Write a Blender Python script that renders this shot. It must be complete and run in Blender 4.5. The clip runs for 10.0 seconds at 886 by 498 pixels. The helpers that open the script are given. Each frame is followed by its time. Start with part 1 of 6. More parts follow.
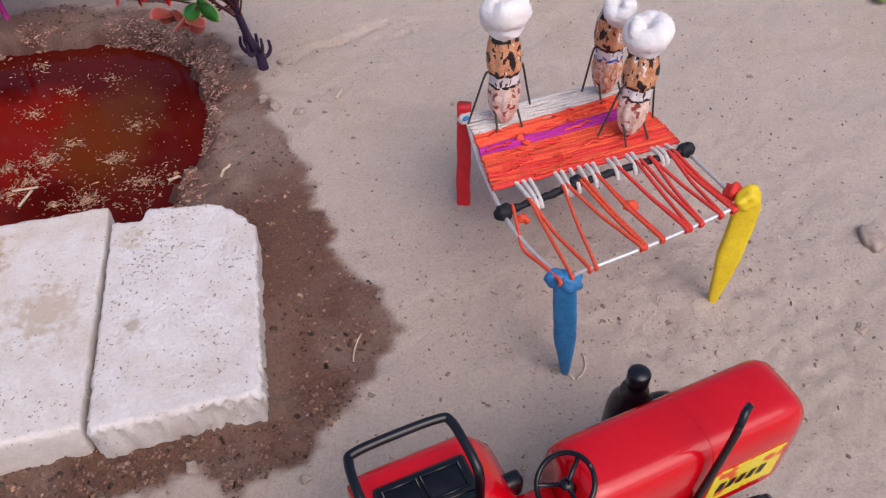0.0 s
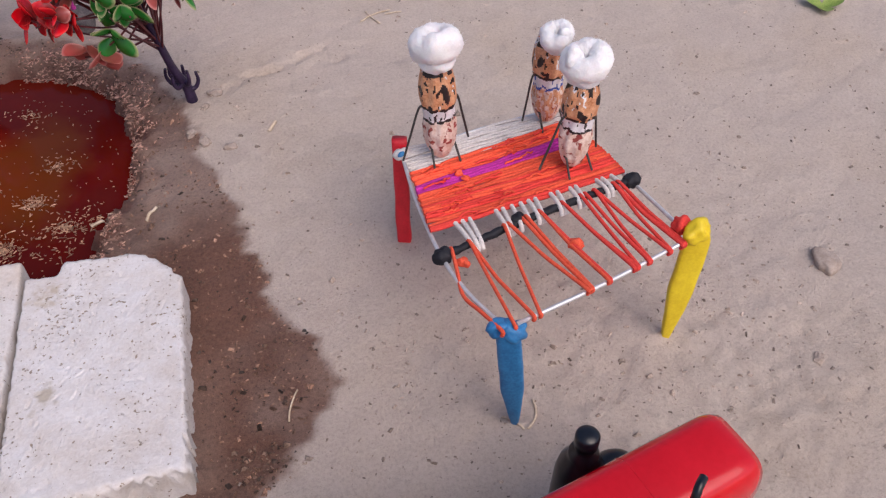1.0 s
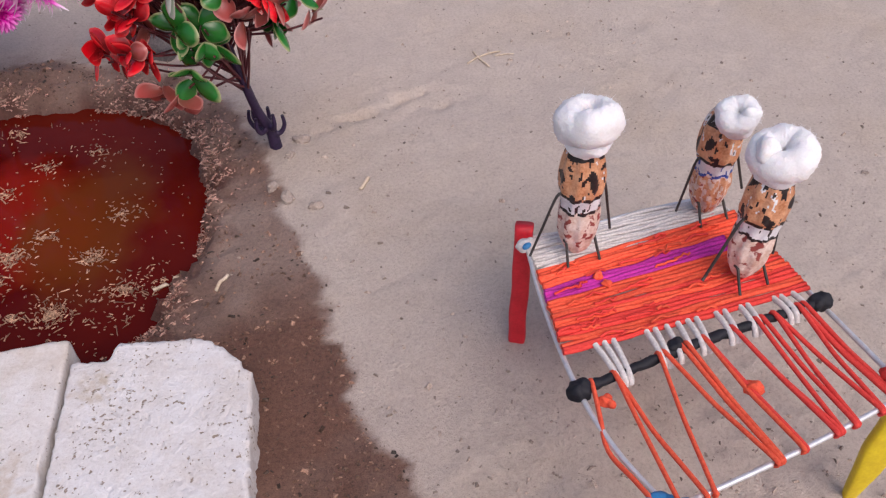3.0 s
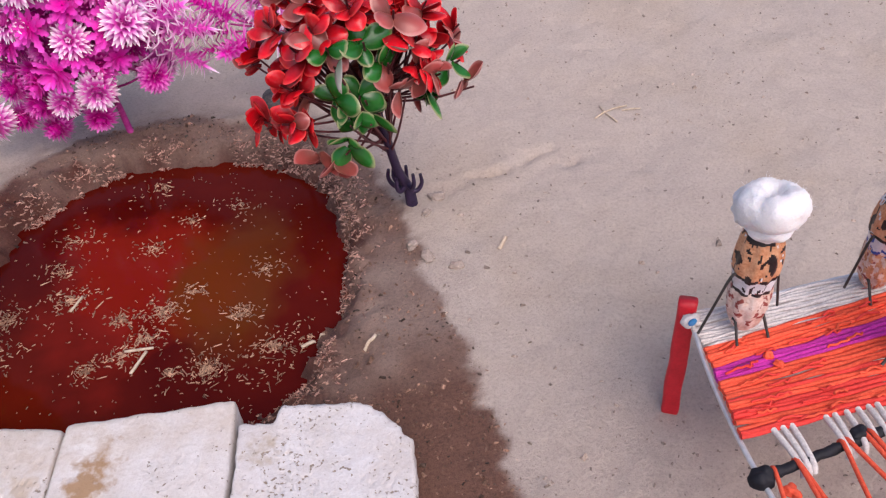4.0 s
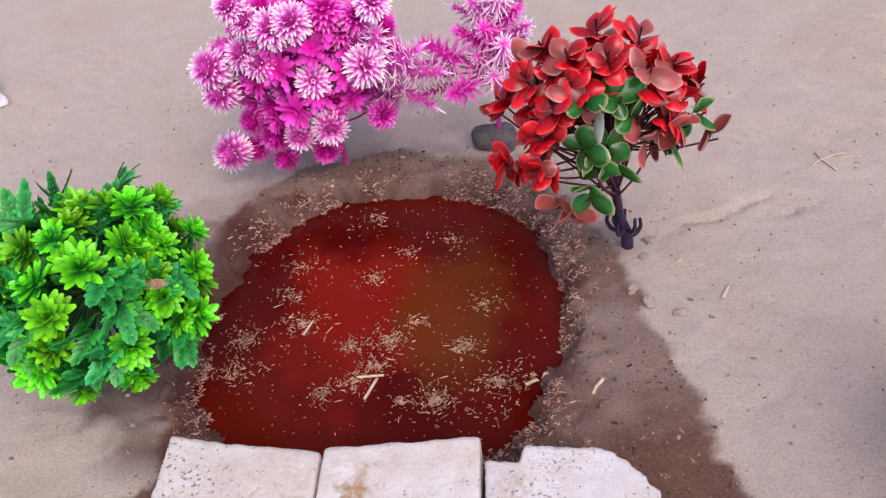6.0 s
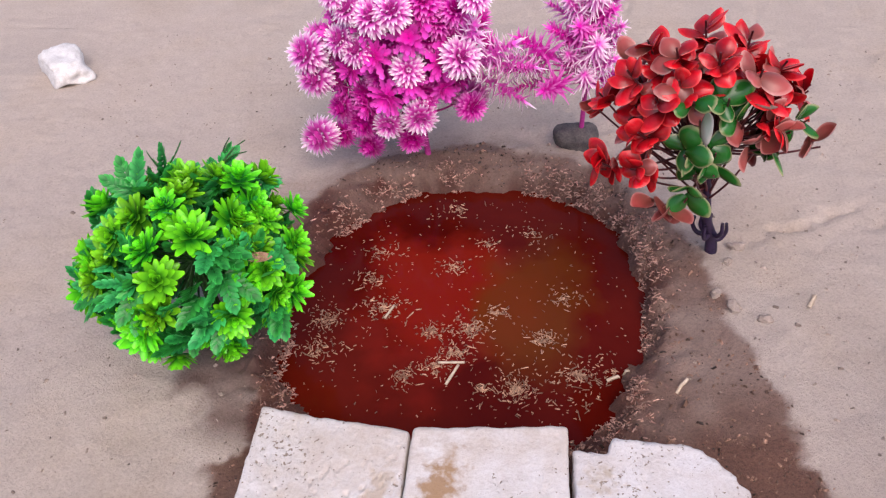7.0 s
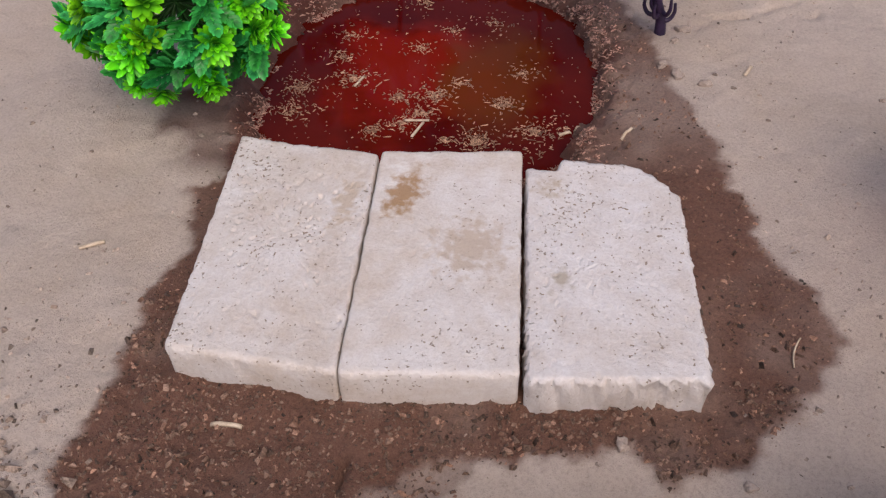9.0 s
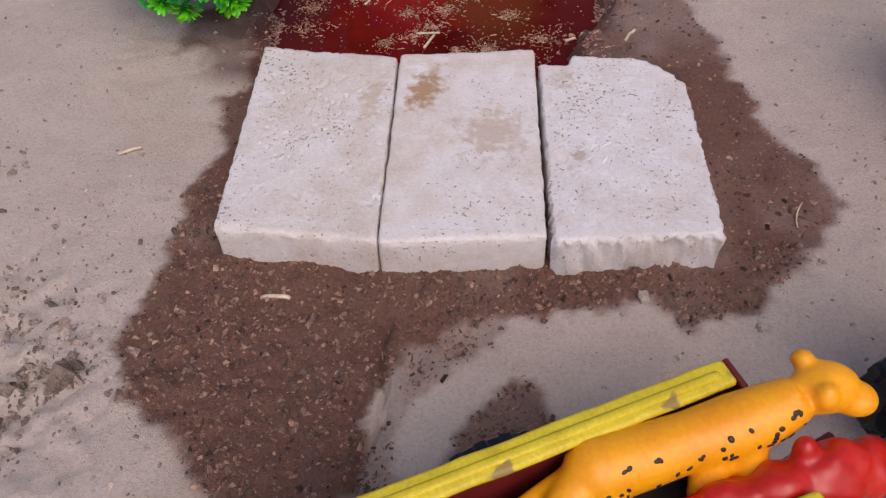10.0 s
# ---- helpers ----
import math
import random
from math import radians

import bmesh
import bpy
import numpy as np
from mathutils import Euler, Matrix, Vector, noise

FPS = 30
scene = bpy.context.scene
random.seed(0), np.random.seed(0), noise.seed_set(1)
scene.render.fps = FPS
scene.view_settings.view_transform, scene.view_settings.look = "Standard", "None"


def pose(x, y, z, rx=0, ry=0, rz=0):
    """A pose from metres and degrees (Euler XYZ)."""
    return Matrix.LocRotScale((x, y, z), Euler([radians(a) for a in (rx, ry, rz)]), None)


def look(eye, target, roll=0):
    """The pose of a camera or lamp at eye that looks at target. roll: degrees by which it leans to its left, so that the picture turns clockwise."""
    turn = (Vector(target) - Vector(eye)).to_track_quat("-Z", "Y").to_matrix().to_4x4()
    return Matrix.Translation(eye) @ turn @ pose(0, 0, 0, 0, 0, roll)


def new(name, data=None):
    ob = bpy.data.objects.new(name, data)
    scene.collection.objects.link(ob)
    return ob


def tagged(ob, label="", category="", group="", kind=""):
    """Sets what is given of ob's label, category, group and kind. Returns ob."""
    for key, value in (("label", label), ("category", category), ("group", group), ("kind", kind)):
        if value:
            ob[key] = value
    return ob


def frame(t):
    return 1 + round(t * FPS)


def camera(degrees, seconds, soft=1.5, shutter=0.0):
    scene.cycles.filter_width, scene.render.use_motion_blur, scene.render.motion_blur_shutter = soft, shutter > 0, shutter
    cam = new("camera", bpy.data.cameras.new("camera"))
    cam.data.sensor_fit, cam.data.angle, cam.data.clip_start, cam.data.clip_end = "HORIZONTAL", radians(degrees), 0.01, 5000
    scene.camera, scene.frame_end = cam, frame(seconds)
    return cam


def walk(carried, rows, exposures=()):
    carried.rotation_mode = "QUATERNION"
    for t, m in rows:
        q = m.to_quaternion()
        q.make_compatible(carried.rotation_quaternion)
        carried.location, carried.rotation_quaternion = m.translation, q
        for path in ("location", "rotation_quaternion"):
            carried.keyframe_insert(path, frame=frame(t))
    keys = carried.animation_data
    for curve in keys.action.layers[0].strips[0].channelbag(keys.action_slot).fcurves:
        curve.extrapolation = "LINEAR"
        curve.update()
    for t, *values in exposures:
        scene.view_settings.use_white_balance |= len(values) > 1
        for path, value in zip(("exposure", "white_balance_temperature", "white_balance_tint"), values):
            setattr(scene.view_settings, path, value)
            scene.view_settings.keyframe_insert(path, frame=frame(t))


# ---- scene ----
cam = camera(57.54, 10.0, soft=1.25)
PATH = [
    (0, (0.17164, -0.30792, 0.29596), (0.20086, -0.03124, 0.00857), 0.09),
    (0.5, (0.17957, -0.30126, 0.29439), (0.22371, -0.02482, 0.00866), 0.39),
    (1, (0.18631, -0.28243, 0.29324), (0.23347, -0.00656, 0.00746), 0.38),
    (1.5, (0.18196, -0.24791, 0.28121), (0.22278, 0.02410, -0.00921), -0.24),
    (2, (0.18432, -0.21695, 0.27213), (0.22188, 0.05640, -0.01747), 0.07),
    (2.2, (0.18788, -0.21281, 0.27008), (0.22714, 0.06421, -0.01578), 1.31),
    (3.3, (0.15953, -0.19911, 0.26981), (0.16771, 0.08610, -0.01053), -1.50),
    (3.5, (0.15224, -0.19420, 0.27650), (0.15369, 0.09212, -0.00281), -2.62),
    (4, (0.13339, -0.19445, 0.28757), (0.12062, 0.09816, 0.01514), -3.39),
    (4.5, (0.11262, -0.19497, 0.29931), (0.08325, 0.09976, 0.03047), -4.74),
    (5, (0.09791, -0.19614, 0.30566), (0.05641, 0.09948, 0.03941), -5.91),
    (5.5, (0.08308, -0.19517, 0.30650), (0.02935, 0.09865, 0.04045), -6.83),
    (6.8, (0.05695, -0.20672, 0.31253), (-0.02628, 0.08646, 0.05346), -7.17),
    (7, (0.04729, -0.21055, 0.31047), (-0.03427, 0.08132, 0.04938), -5.90),
    (7.5, (0.04094, -0.22140, 0.29643), (-0.03671, 0.05495, 0.01786), -3.68),
    (8, (0.04682, -0.23750, 0.28430), (-0.02157, 0.03213, -0.00315), -3.13),
    (8.5, (0.05730, -0.27139, 0.27229), (-0.01195, -0.00270, -0.01582), -2.48),
    (9, (0.05881, -0.29709, 0.26882), (0.00091, -0.02770, -0.02114), -2.13),
    (9.5, (0.04898, -0.33239, 0.26053), (0.00229, -0.07184, -0.03936), -2.32),
    (10, (0.04857, -0.34364, 0.26021), (-0.00146, -0.08351, -0.03950), -3.37),
]
EXPOSURES = [(0, 0.04, 6500, 19.0), (2, 0.00, 6500, 18.0), (3.5, 0.13, 6500, 19.0), (5, 0.26, 6450, 22.0), (7, 0.26, 6550, 21.0), (7.5, 0.20, 6650, 18.0), (8, 0.09, 6800, 17.0), (8.5, -0.05, 6950, 17.0), (9, -0.10, 6850, 18.0), (10, -0.12, 6600, 21.0)]
walk(cam, [(t, look(eye, target, roll)) for t, eye, target, roll in PATH], EXPOSURES)

# ---------- world, sun, exposure ----------
world = bpy.data.worlds.new("overcast_sky")
scene.world = world
world.use_nodes = True
wn = world.node_tree
sky = wn.nodes.new("ShaderNodeTexSky")
sky.sky_type = "NISHITA"
sky.sun_disc = False
sky.sun_elevation = radians(52)
sky.sun_rotation = radians(150)
sky.air_density, sky.dust_density = 1.0, 4.0
wn.links.new(sky.outputs[0], wn.nodes["Background"].inputs[0])
wn.nodes["Background"].inputs[1].default_value = 0.138
sun = new("sun", bpy.data.lights.new("sun", "SUN"))
sun.data.energy, sun.data.angle, sun.data.color = 1.15, radians(60), (1.0, 0.96, 0.9)
sun.matrix_world = look((0.5, -0.9, 1.5), (0, 0, 0))


# ---------- materials ----------
def mat(name, dark, light, rough=0.6, scale=200.0, fine=1200.0, bump=0.2, metal=0.0, spots=None, coat=0.0, sss=0.0, mix_fac=0.55, depth=0.0004, rand=0.0):
    """Two-scale coloured surface with relief. spots: (colour, scale, threshold). rand: brightness spread per piece."""
    m = bpy.data.materials.new(name)
    m.use_nodes = True
    nt = m.node_tree
    N, L = nt.nodes, nt.links
    bsdf = N["Principled BSDF"]
    tc = N.new("ShaderNodeTexCoord")
    n1, n2 = N.new("ShaderNodeTexNoise"), N.new("ShaderNodeTexNoise")
    for n, s in ((n1, scale), (n2, fine)):
        n.inputs["Scale"].default_value = s
        n.inputs["Detail"].default_value = 5
        L.new(tc.outputs["Object"], n.inputs["Vector"])
    add = N.new("ShaderNodeMix")
    add.inputs[0].default_value = 1 - mix_fac
    L.new(n1.outputs[0], add.inputs[2])
    L.new(n2.outputs[0], add.inputs[3])
    ramp = N.new("ShaderNodeValToRGB")
    ramp.color_ramp.elements[0].position, ramp.color_ramp.elements[1].position = 0.36, 0.64
    ramp.color_ramp.elements[0].color, ramp.color_ramp.elements[1].color = (*dark, 1), (*light, 1)
    L.new(add.outputs[0], ramp.inputs[0])
    col = ramp.outputs[0]
    if spots:
        n3 = N.new("ShaderNodeTexNoise")
        n3.inputs["Scale"].default_value = spots[1]
        L.new(tc.outputs["Object"], n3.inputs["Vector"])
        r3 = N.new("ShaderNodeValToRGB")
        r3.color_ramp.elements[0].position, r3.color_ramp.elements[1].position = spots[2], spots[2] + 0.05
        L.new(n3.outputs[0], r3.inputs[0])
        mx = N.new("ShaderNodeMix")
        mx.data_type = "RGBA"
        L.new(r3.outputs[0], mx.inputs[0])
        L.new(col, mx.inputs[6])
        mx.inputs[7].default_value = (*spots[0], 1)
        col = mx.outputs[2]
    if rand:
        geo = N.new("ShaderNodeNewGeometry")
        mr = N.new("ShaderNodeMapRange")
        mr.inputs[3].default_value, mr.inputs[4].default_value = 1 - rand, 1 + rand
        L.new(geo.outputs["Random Per Island"], mr.inputs[0])
        hs = N.new("ShaderNodeHueSaturation")
        L.new(mr.outputs[0], hs.inputs["Value"])
        L.new(col, hs.inputs["Color"])
        col = hs.outputs[0]
    L.new(col, bsdf.inputs["Base Color"])
    bsdf.inputs["Roughness"].default_value = rough
    bsdf.inputs["Metallic"].default_value = metal
    bsdf.inputs["Coat Weight"].default_value = coat
    if sss:
        bsdf.inputs["Subsurface Weight"].default_value = sss
        bsdf.inputs["Subsurface Radius"].default_value = (0.003, 0.002, 0.0015)
        bsdf.inputs["Subsurface Scale"].default_value = 1.0
    if bump:
        b = N.new("ShaderNodeBump")
        b.inputs["Strength"].default_value = bump
        b.inputs["Distance"].default_value = depth
        L.new(add.outputs[0], b.inputs["Height"])
        L.new(b.outputs[0], bsdf.inputs["Normal"])
    return m


def ground_material():
    """Dry pale soil, turning to dark damp soil by the 'wet' attribute."""
    m = bpy.data.materials.new("soil")
    m.use_nodes = True
    N, L = m.node_tree.nodes, m.node_tree.links
    bsdf = N["Principled BSDF"]
    tc = N.new("ShaderNodeTexCoord")

    def tex(scale, detail=4, rough=0.55):
        n = N.new("ShaderNodeTexNoise")
        n.inputs["Scale"].default_value, n.inputs["Detail"].default_value, n.inputs["Roughness"].default_value = scale, detail, rough
        L.new(tc.outputs["Object"], n.inputs["Vector"])
        return n.outputs[0]

    def ramp(v, stops):
        r = N.new("ShaderNodeValToRGB")
        e = r.color_ramp.elements
        while len(e) < len(stops):
            e.new(0.5)
        for k, (p, c) in zip(e, stops):
            k.position, k.color = p, (*c, 1)
        L.new(v, r.inputs[0])
        return r.outputs[0]

    def mix(f, a, b, kind="MIX"):
        x = N.new("ShaderNodeMix")
        x.data_type, x.blend_type = "RGBA", kind
        if isinstance(f, float):
            x.inputs[0].default_value = f
        else:
            L.new(f, x.inputs[0])
        L.new(a, x.inputs[6])
        L.new(b, x.inputs[7])
        return x.outputs[2]

    big, mid, fine, grit = tex(9), tex(70, 5), tex(600, 6, 0.7), tex(2200, 3, 0.6)
    dry = ramp(big, [(0.34, (0.56, 0.435, 0.315)), (0.5, DRY_B), (0.66, (0.53, 0.455, 0.420))])
    dry = mix(0.5, dry, ramp(mid, [(0.3, DRY_A), (0.72, DRY_B)]))
    dry = mix(0.38, dry, ramp(fine, [(0.28, (0.15, 0.115, 0.095)), (0.46, DRY_A), (0.58, DRY_B), (0.75, (0.60, 0.54, 0.49))]))
    dry = mix(0.16, dry, ramp(grit, [(0.30, (0.12, 0.09, 0.075)), (0.5, DRY_B), (0.72, (0.62, 0.57, 0.52))]))
    wet = mix(0.5, ramp(mid, [(0.3, WET_A), (0.7, WET_B)]), ramp(tex(22), [(0.35, WET_A), (0.65, WET_B)]))
    wet = mix(0.55, wet, ramp(fine, [(0.32, (0.03, 0.015, 0.010)), (0.52, WET_B), (0.72, (0.30, 0.165, 0.110))]))
    wet = mix(0.3, wet, ramp(grit, [(0.32, (0.025, 0.012, 0.008)), (0.52, WET_B), (0.70, (0.34, 0.20, 0.14))]))
    at = N.new("ShaderNodeAttribute")
    at.attribute_name = "wet"
    mud = ramp(mid, [(0.3, (0.050, 0.010, 0.007)), (0.55, (0.105, 0.026, 0.016)), (0.75, (0.150, 0.055, 0.035))])
    mud = mix(0.35, mud, ramp(fine, [(0.32, (0.03, 0.008, 0.006)), (0.6, (0.12, 0.035, 0.022)), (0.75, (0.30, 0.16, 0.11))]))
    am = N.new("ShaderNodeAttribute")
    am.attribute_name = "mud"
    L.new(mix(am.outputs["Fac"], mix(at.outputs["Fac"], dry, wet), mud), bsdf.inputs["Base Color"])
    rr = N.new("ShaderNodeMapRange")
    rr.inputs[3].default_value, rr.inputs[4].default_value = 0.95, 0.62
    L.new(at.outputs["Fac"], rr.inputs[0])
    L.new(rr.outputs[0], bsdf.inputs["Roughness"])
    b1, b2 = N.new("ShaderNodeBump"), N.new("ShaderNodeBump")
    b1.inputs["Strength"].default_value, b1.inputs["Distance"].default_value = 0.8, 0.0018
    b2.inputs["Strength"].default_value, b2.inputs["Distance"].default_value = 0.7, 0.0008
    L.new(fine, b1.inputs["Height"])
    L.new(grit, b2.inputs["Height"])
    L.new(b1.outputs[0], b2.inputs["Normal"])
    L.new(b2.outputs[0], bsdf.inputs["Normal"])
    return m


def stain(m, patches, scale, most=0.8):
    """Ragged patches of another colour: (centre, size, colour, cut)."""
    N, L = m.node_tree.nodes, m.node_tree.links
    bsdf = N["Principled BSDF"]
    col = bsdf.inputs["Base Color"].links[0].from_socket
    tc = N.new("ShaderNodeTexCoord")
    for centre, size, tint, cut in patches:
        sub = N.new("ShaderNodeVectorMath")
        sub.operation = "SUBTRACT"
        sub.inputs[1].default_value = centre
        div = N.new("ShaderNodeVectorMath")
        div.operation = "DIVIDE"
        div.inputs[1].default_value = size
        ln = N.new("ShaderNodeVectorMath")
        ln.operation = "LENGTH"
        L.new(tc.outputs["Object"], sub.inputs[0])
        L.new(sub.outputs[0], div.inputs[0])
        L.new(div.outputs[0], ln.inputs[0])
        no = N.new("ShaderNodeTexNoise")
        no.inputs["Scale"].default_value, no.inputs["Detail"].default_value = scale, 5
        L.new(tc.outputs["Object"], no.inputs["Vector"])
        sb = N.new("ShaderNodeMath")
        sb.operation = "MULTIPLY_ADD"
        sb.inputs[1].default_value = -0.55
        L.new(ln.outputs["Value"], sb.inputs[0])
        L.new(no.outputs[0], sb.inputs[2])
        mr = N.new("ShaderNodeMapRange")
        mr.inputs[1].default_value, mr.inputs[2].default_value = cut - 0.12, cut + 0.12
        mr.inputs[4].default_value = most
        L.new(sb.outputs[0], mr.inputs[0])
        mx = N.new("ShaderNodeMix")
        mx.data_type = "RGBA"
        L.new(mr.outputs[0], mx.inputs[0])
        L.new(col, mx.inputs[6])
        mx.inputs[7].default_value = (*tint, 1)
        col = mx.outputs[2]
    L.new(col, bsdf.inputs["Base Color"])


def slab_material(cool=0.0, pores=0.5):
    """Pale aerated stone: cream and bluish-white clouds, clustered dark pores, brown stains near one corner."""
    m = bpy.data.materials.new("white_aerated_block")
    m.use_nodes = True
    N, L = m.node_tree.nodes, m.node_tree.links
    bsdf = N["Principled BSDF"]
    bsdf.inputs["Roughness"].default_value = 0.92
    tc = N.new("ShaderNodeTexCoord")

    def tex(scale, detail=4, rough=0.55):
        n = N.new("ShaderNodeTexNoise")
        n.inputs["Scale"].default_value, n.inputs["Detail"].default_value, n.inputs["Roughness"].default_value = scale, detail, rough
        L.new(tc.outputs["Object"], n.inputs["Vector"])
        return n.outputs[0]

    def ramp(v, lo, hi, a, b):
        r = N.new("ShaderNodeValToRGB")
        r.color_ramp.elements[0].position, r.color_ramp.elements[1].position = lo, hi
        r.color_ramp.elements[0].color, r.color_ramp.elements[1].color = (*a, 1), (*b, 1)
        L.new(v, r.inputs[0])
        return r.outputs[0]

    def mix(f, a, b):
        x = N.new("ShaderNodeMix")
        x.data_type = "RGBA"
        if isinstance(f, float):
            x.inputs[0].default_value = f
        else:
            L.new(f, x.inputs[0])
        L.new(a, x.inputs[6])
        L.new(b, x.inputs[7])
        return x.outputs[2]

    cream, white = (0.66, 0.565 + 0.03 * cool, 0.475 + 0.07 * cool), (0.80, 0.775 + 0.01 * cool, 0.765 + 0.03 * cool)
    cloud, mid, fine, cluster = tex(19, 4), tex(75, 5, 0.65), tex(620, 5, 0.7), tex(24, 2)
    col = ramp(cloud, 0.36, 0.60, cream, white)
    col = mix(0.42, col, ramp(mid, 0.34, 0.66, (0.58, 0.49, 0.42), white))
    col = mix(0.20, col, ramp(fine, 0.33, 0.62, (0.42, 0.36, 0.31), (0.86, 0.84, 0.82)))
    hole = N.new("ShaderNodeMath")
    hole.operation = "MULTIPLY_ADD"
    hole.inputs[1].default_value = 0.42
    L.new(cluster, hole.inputs[0])
    L.new(tex(560, 2, 0.5), hole.inputs[2])
    pit = ramp(hole.outputs[0], 0.930 - 0.078 * pores, 0.980 - 0.078 * pores, (0, 0, 0), (1, 1, 1))
    dark = N.new("ShaderNodeRGB")
    dark.outputs[0].default_value = (0.34, 0.27, 0.21, 1)
    L.new(mix(pit, col, dark.outputs[0]), bsdf.inputs["Base Color"])
    b1, b2 = N.new("ShaderNodeBump"), N.new("ShaderNodeBump")
    b1.inputs["Strength"].default_value, b1.inputs["Distance"].default_value = 0.7, 0.0010
    b2.inputs["Strength"].default_value, b2.inputs["Distance"].default_value = 0.6, 0.0008
    b2.invert = True
    L.new(fine, b1.inputs["Height"])
    L.new(pit, b2.inputs["Height"])
    L.new(b1.outputs[0], b2.inputs["Normal"])
    L.new(b2.outputs[0], bsdf.inputs["Normal"])
    stain(m, (((-0.016, -0.030, 0.016), (0.013, 0.028, 0.05), (0.38, 0.21, 0.08), 0.20), ((-0.021, -0.014, 0.016), (0.012, 0.012, 0.05), (0.84, 0.82, 0.80), 0.30), ((0.060, -0.075, 0.016), (0.010, 0.014, 0.05), (0.46, 0.40, 0.32), 0.30),
              ((0.050, -0.016, 0.016), (0.014, 0.014, 0.05), (0.52, 0.43, 0.33), 0.30), ((0.020, -0.062, 0.016), (0.026, 0.030, 0.05), (0.56, 0.46, 0.37), 0.24), ((-0.040, -0.040, 0.016), (0.012, 0.034, 0.05), (0.58, 0.48, 0.38), 0.26)), 210, 0.85)
    return m


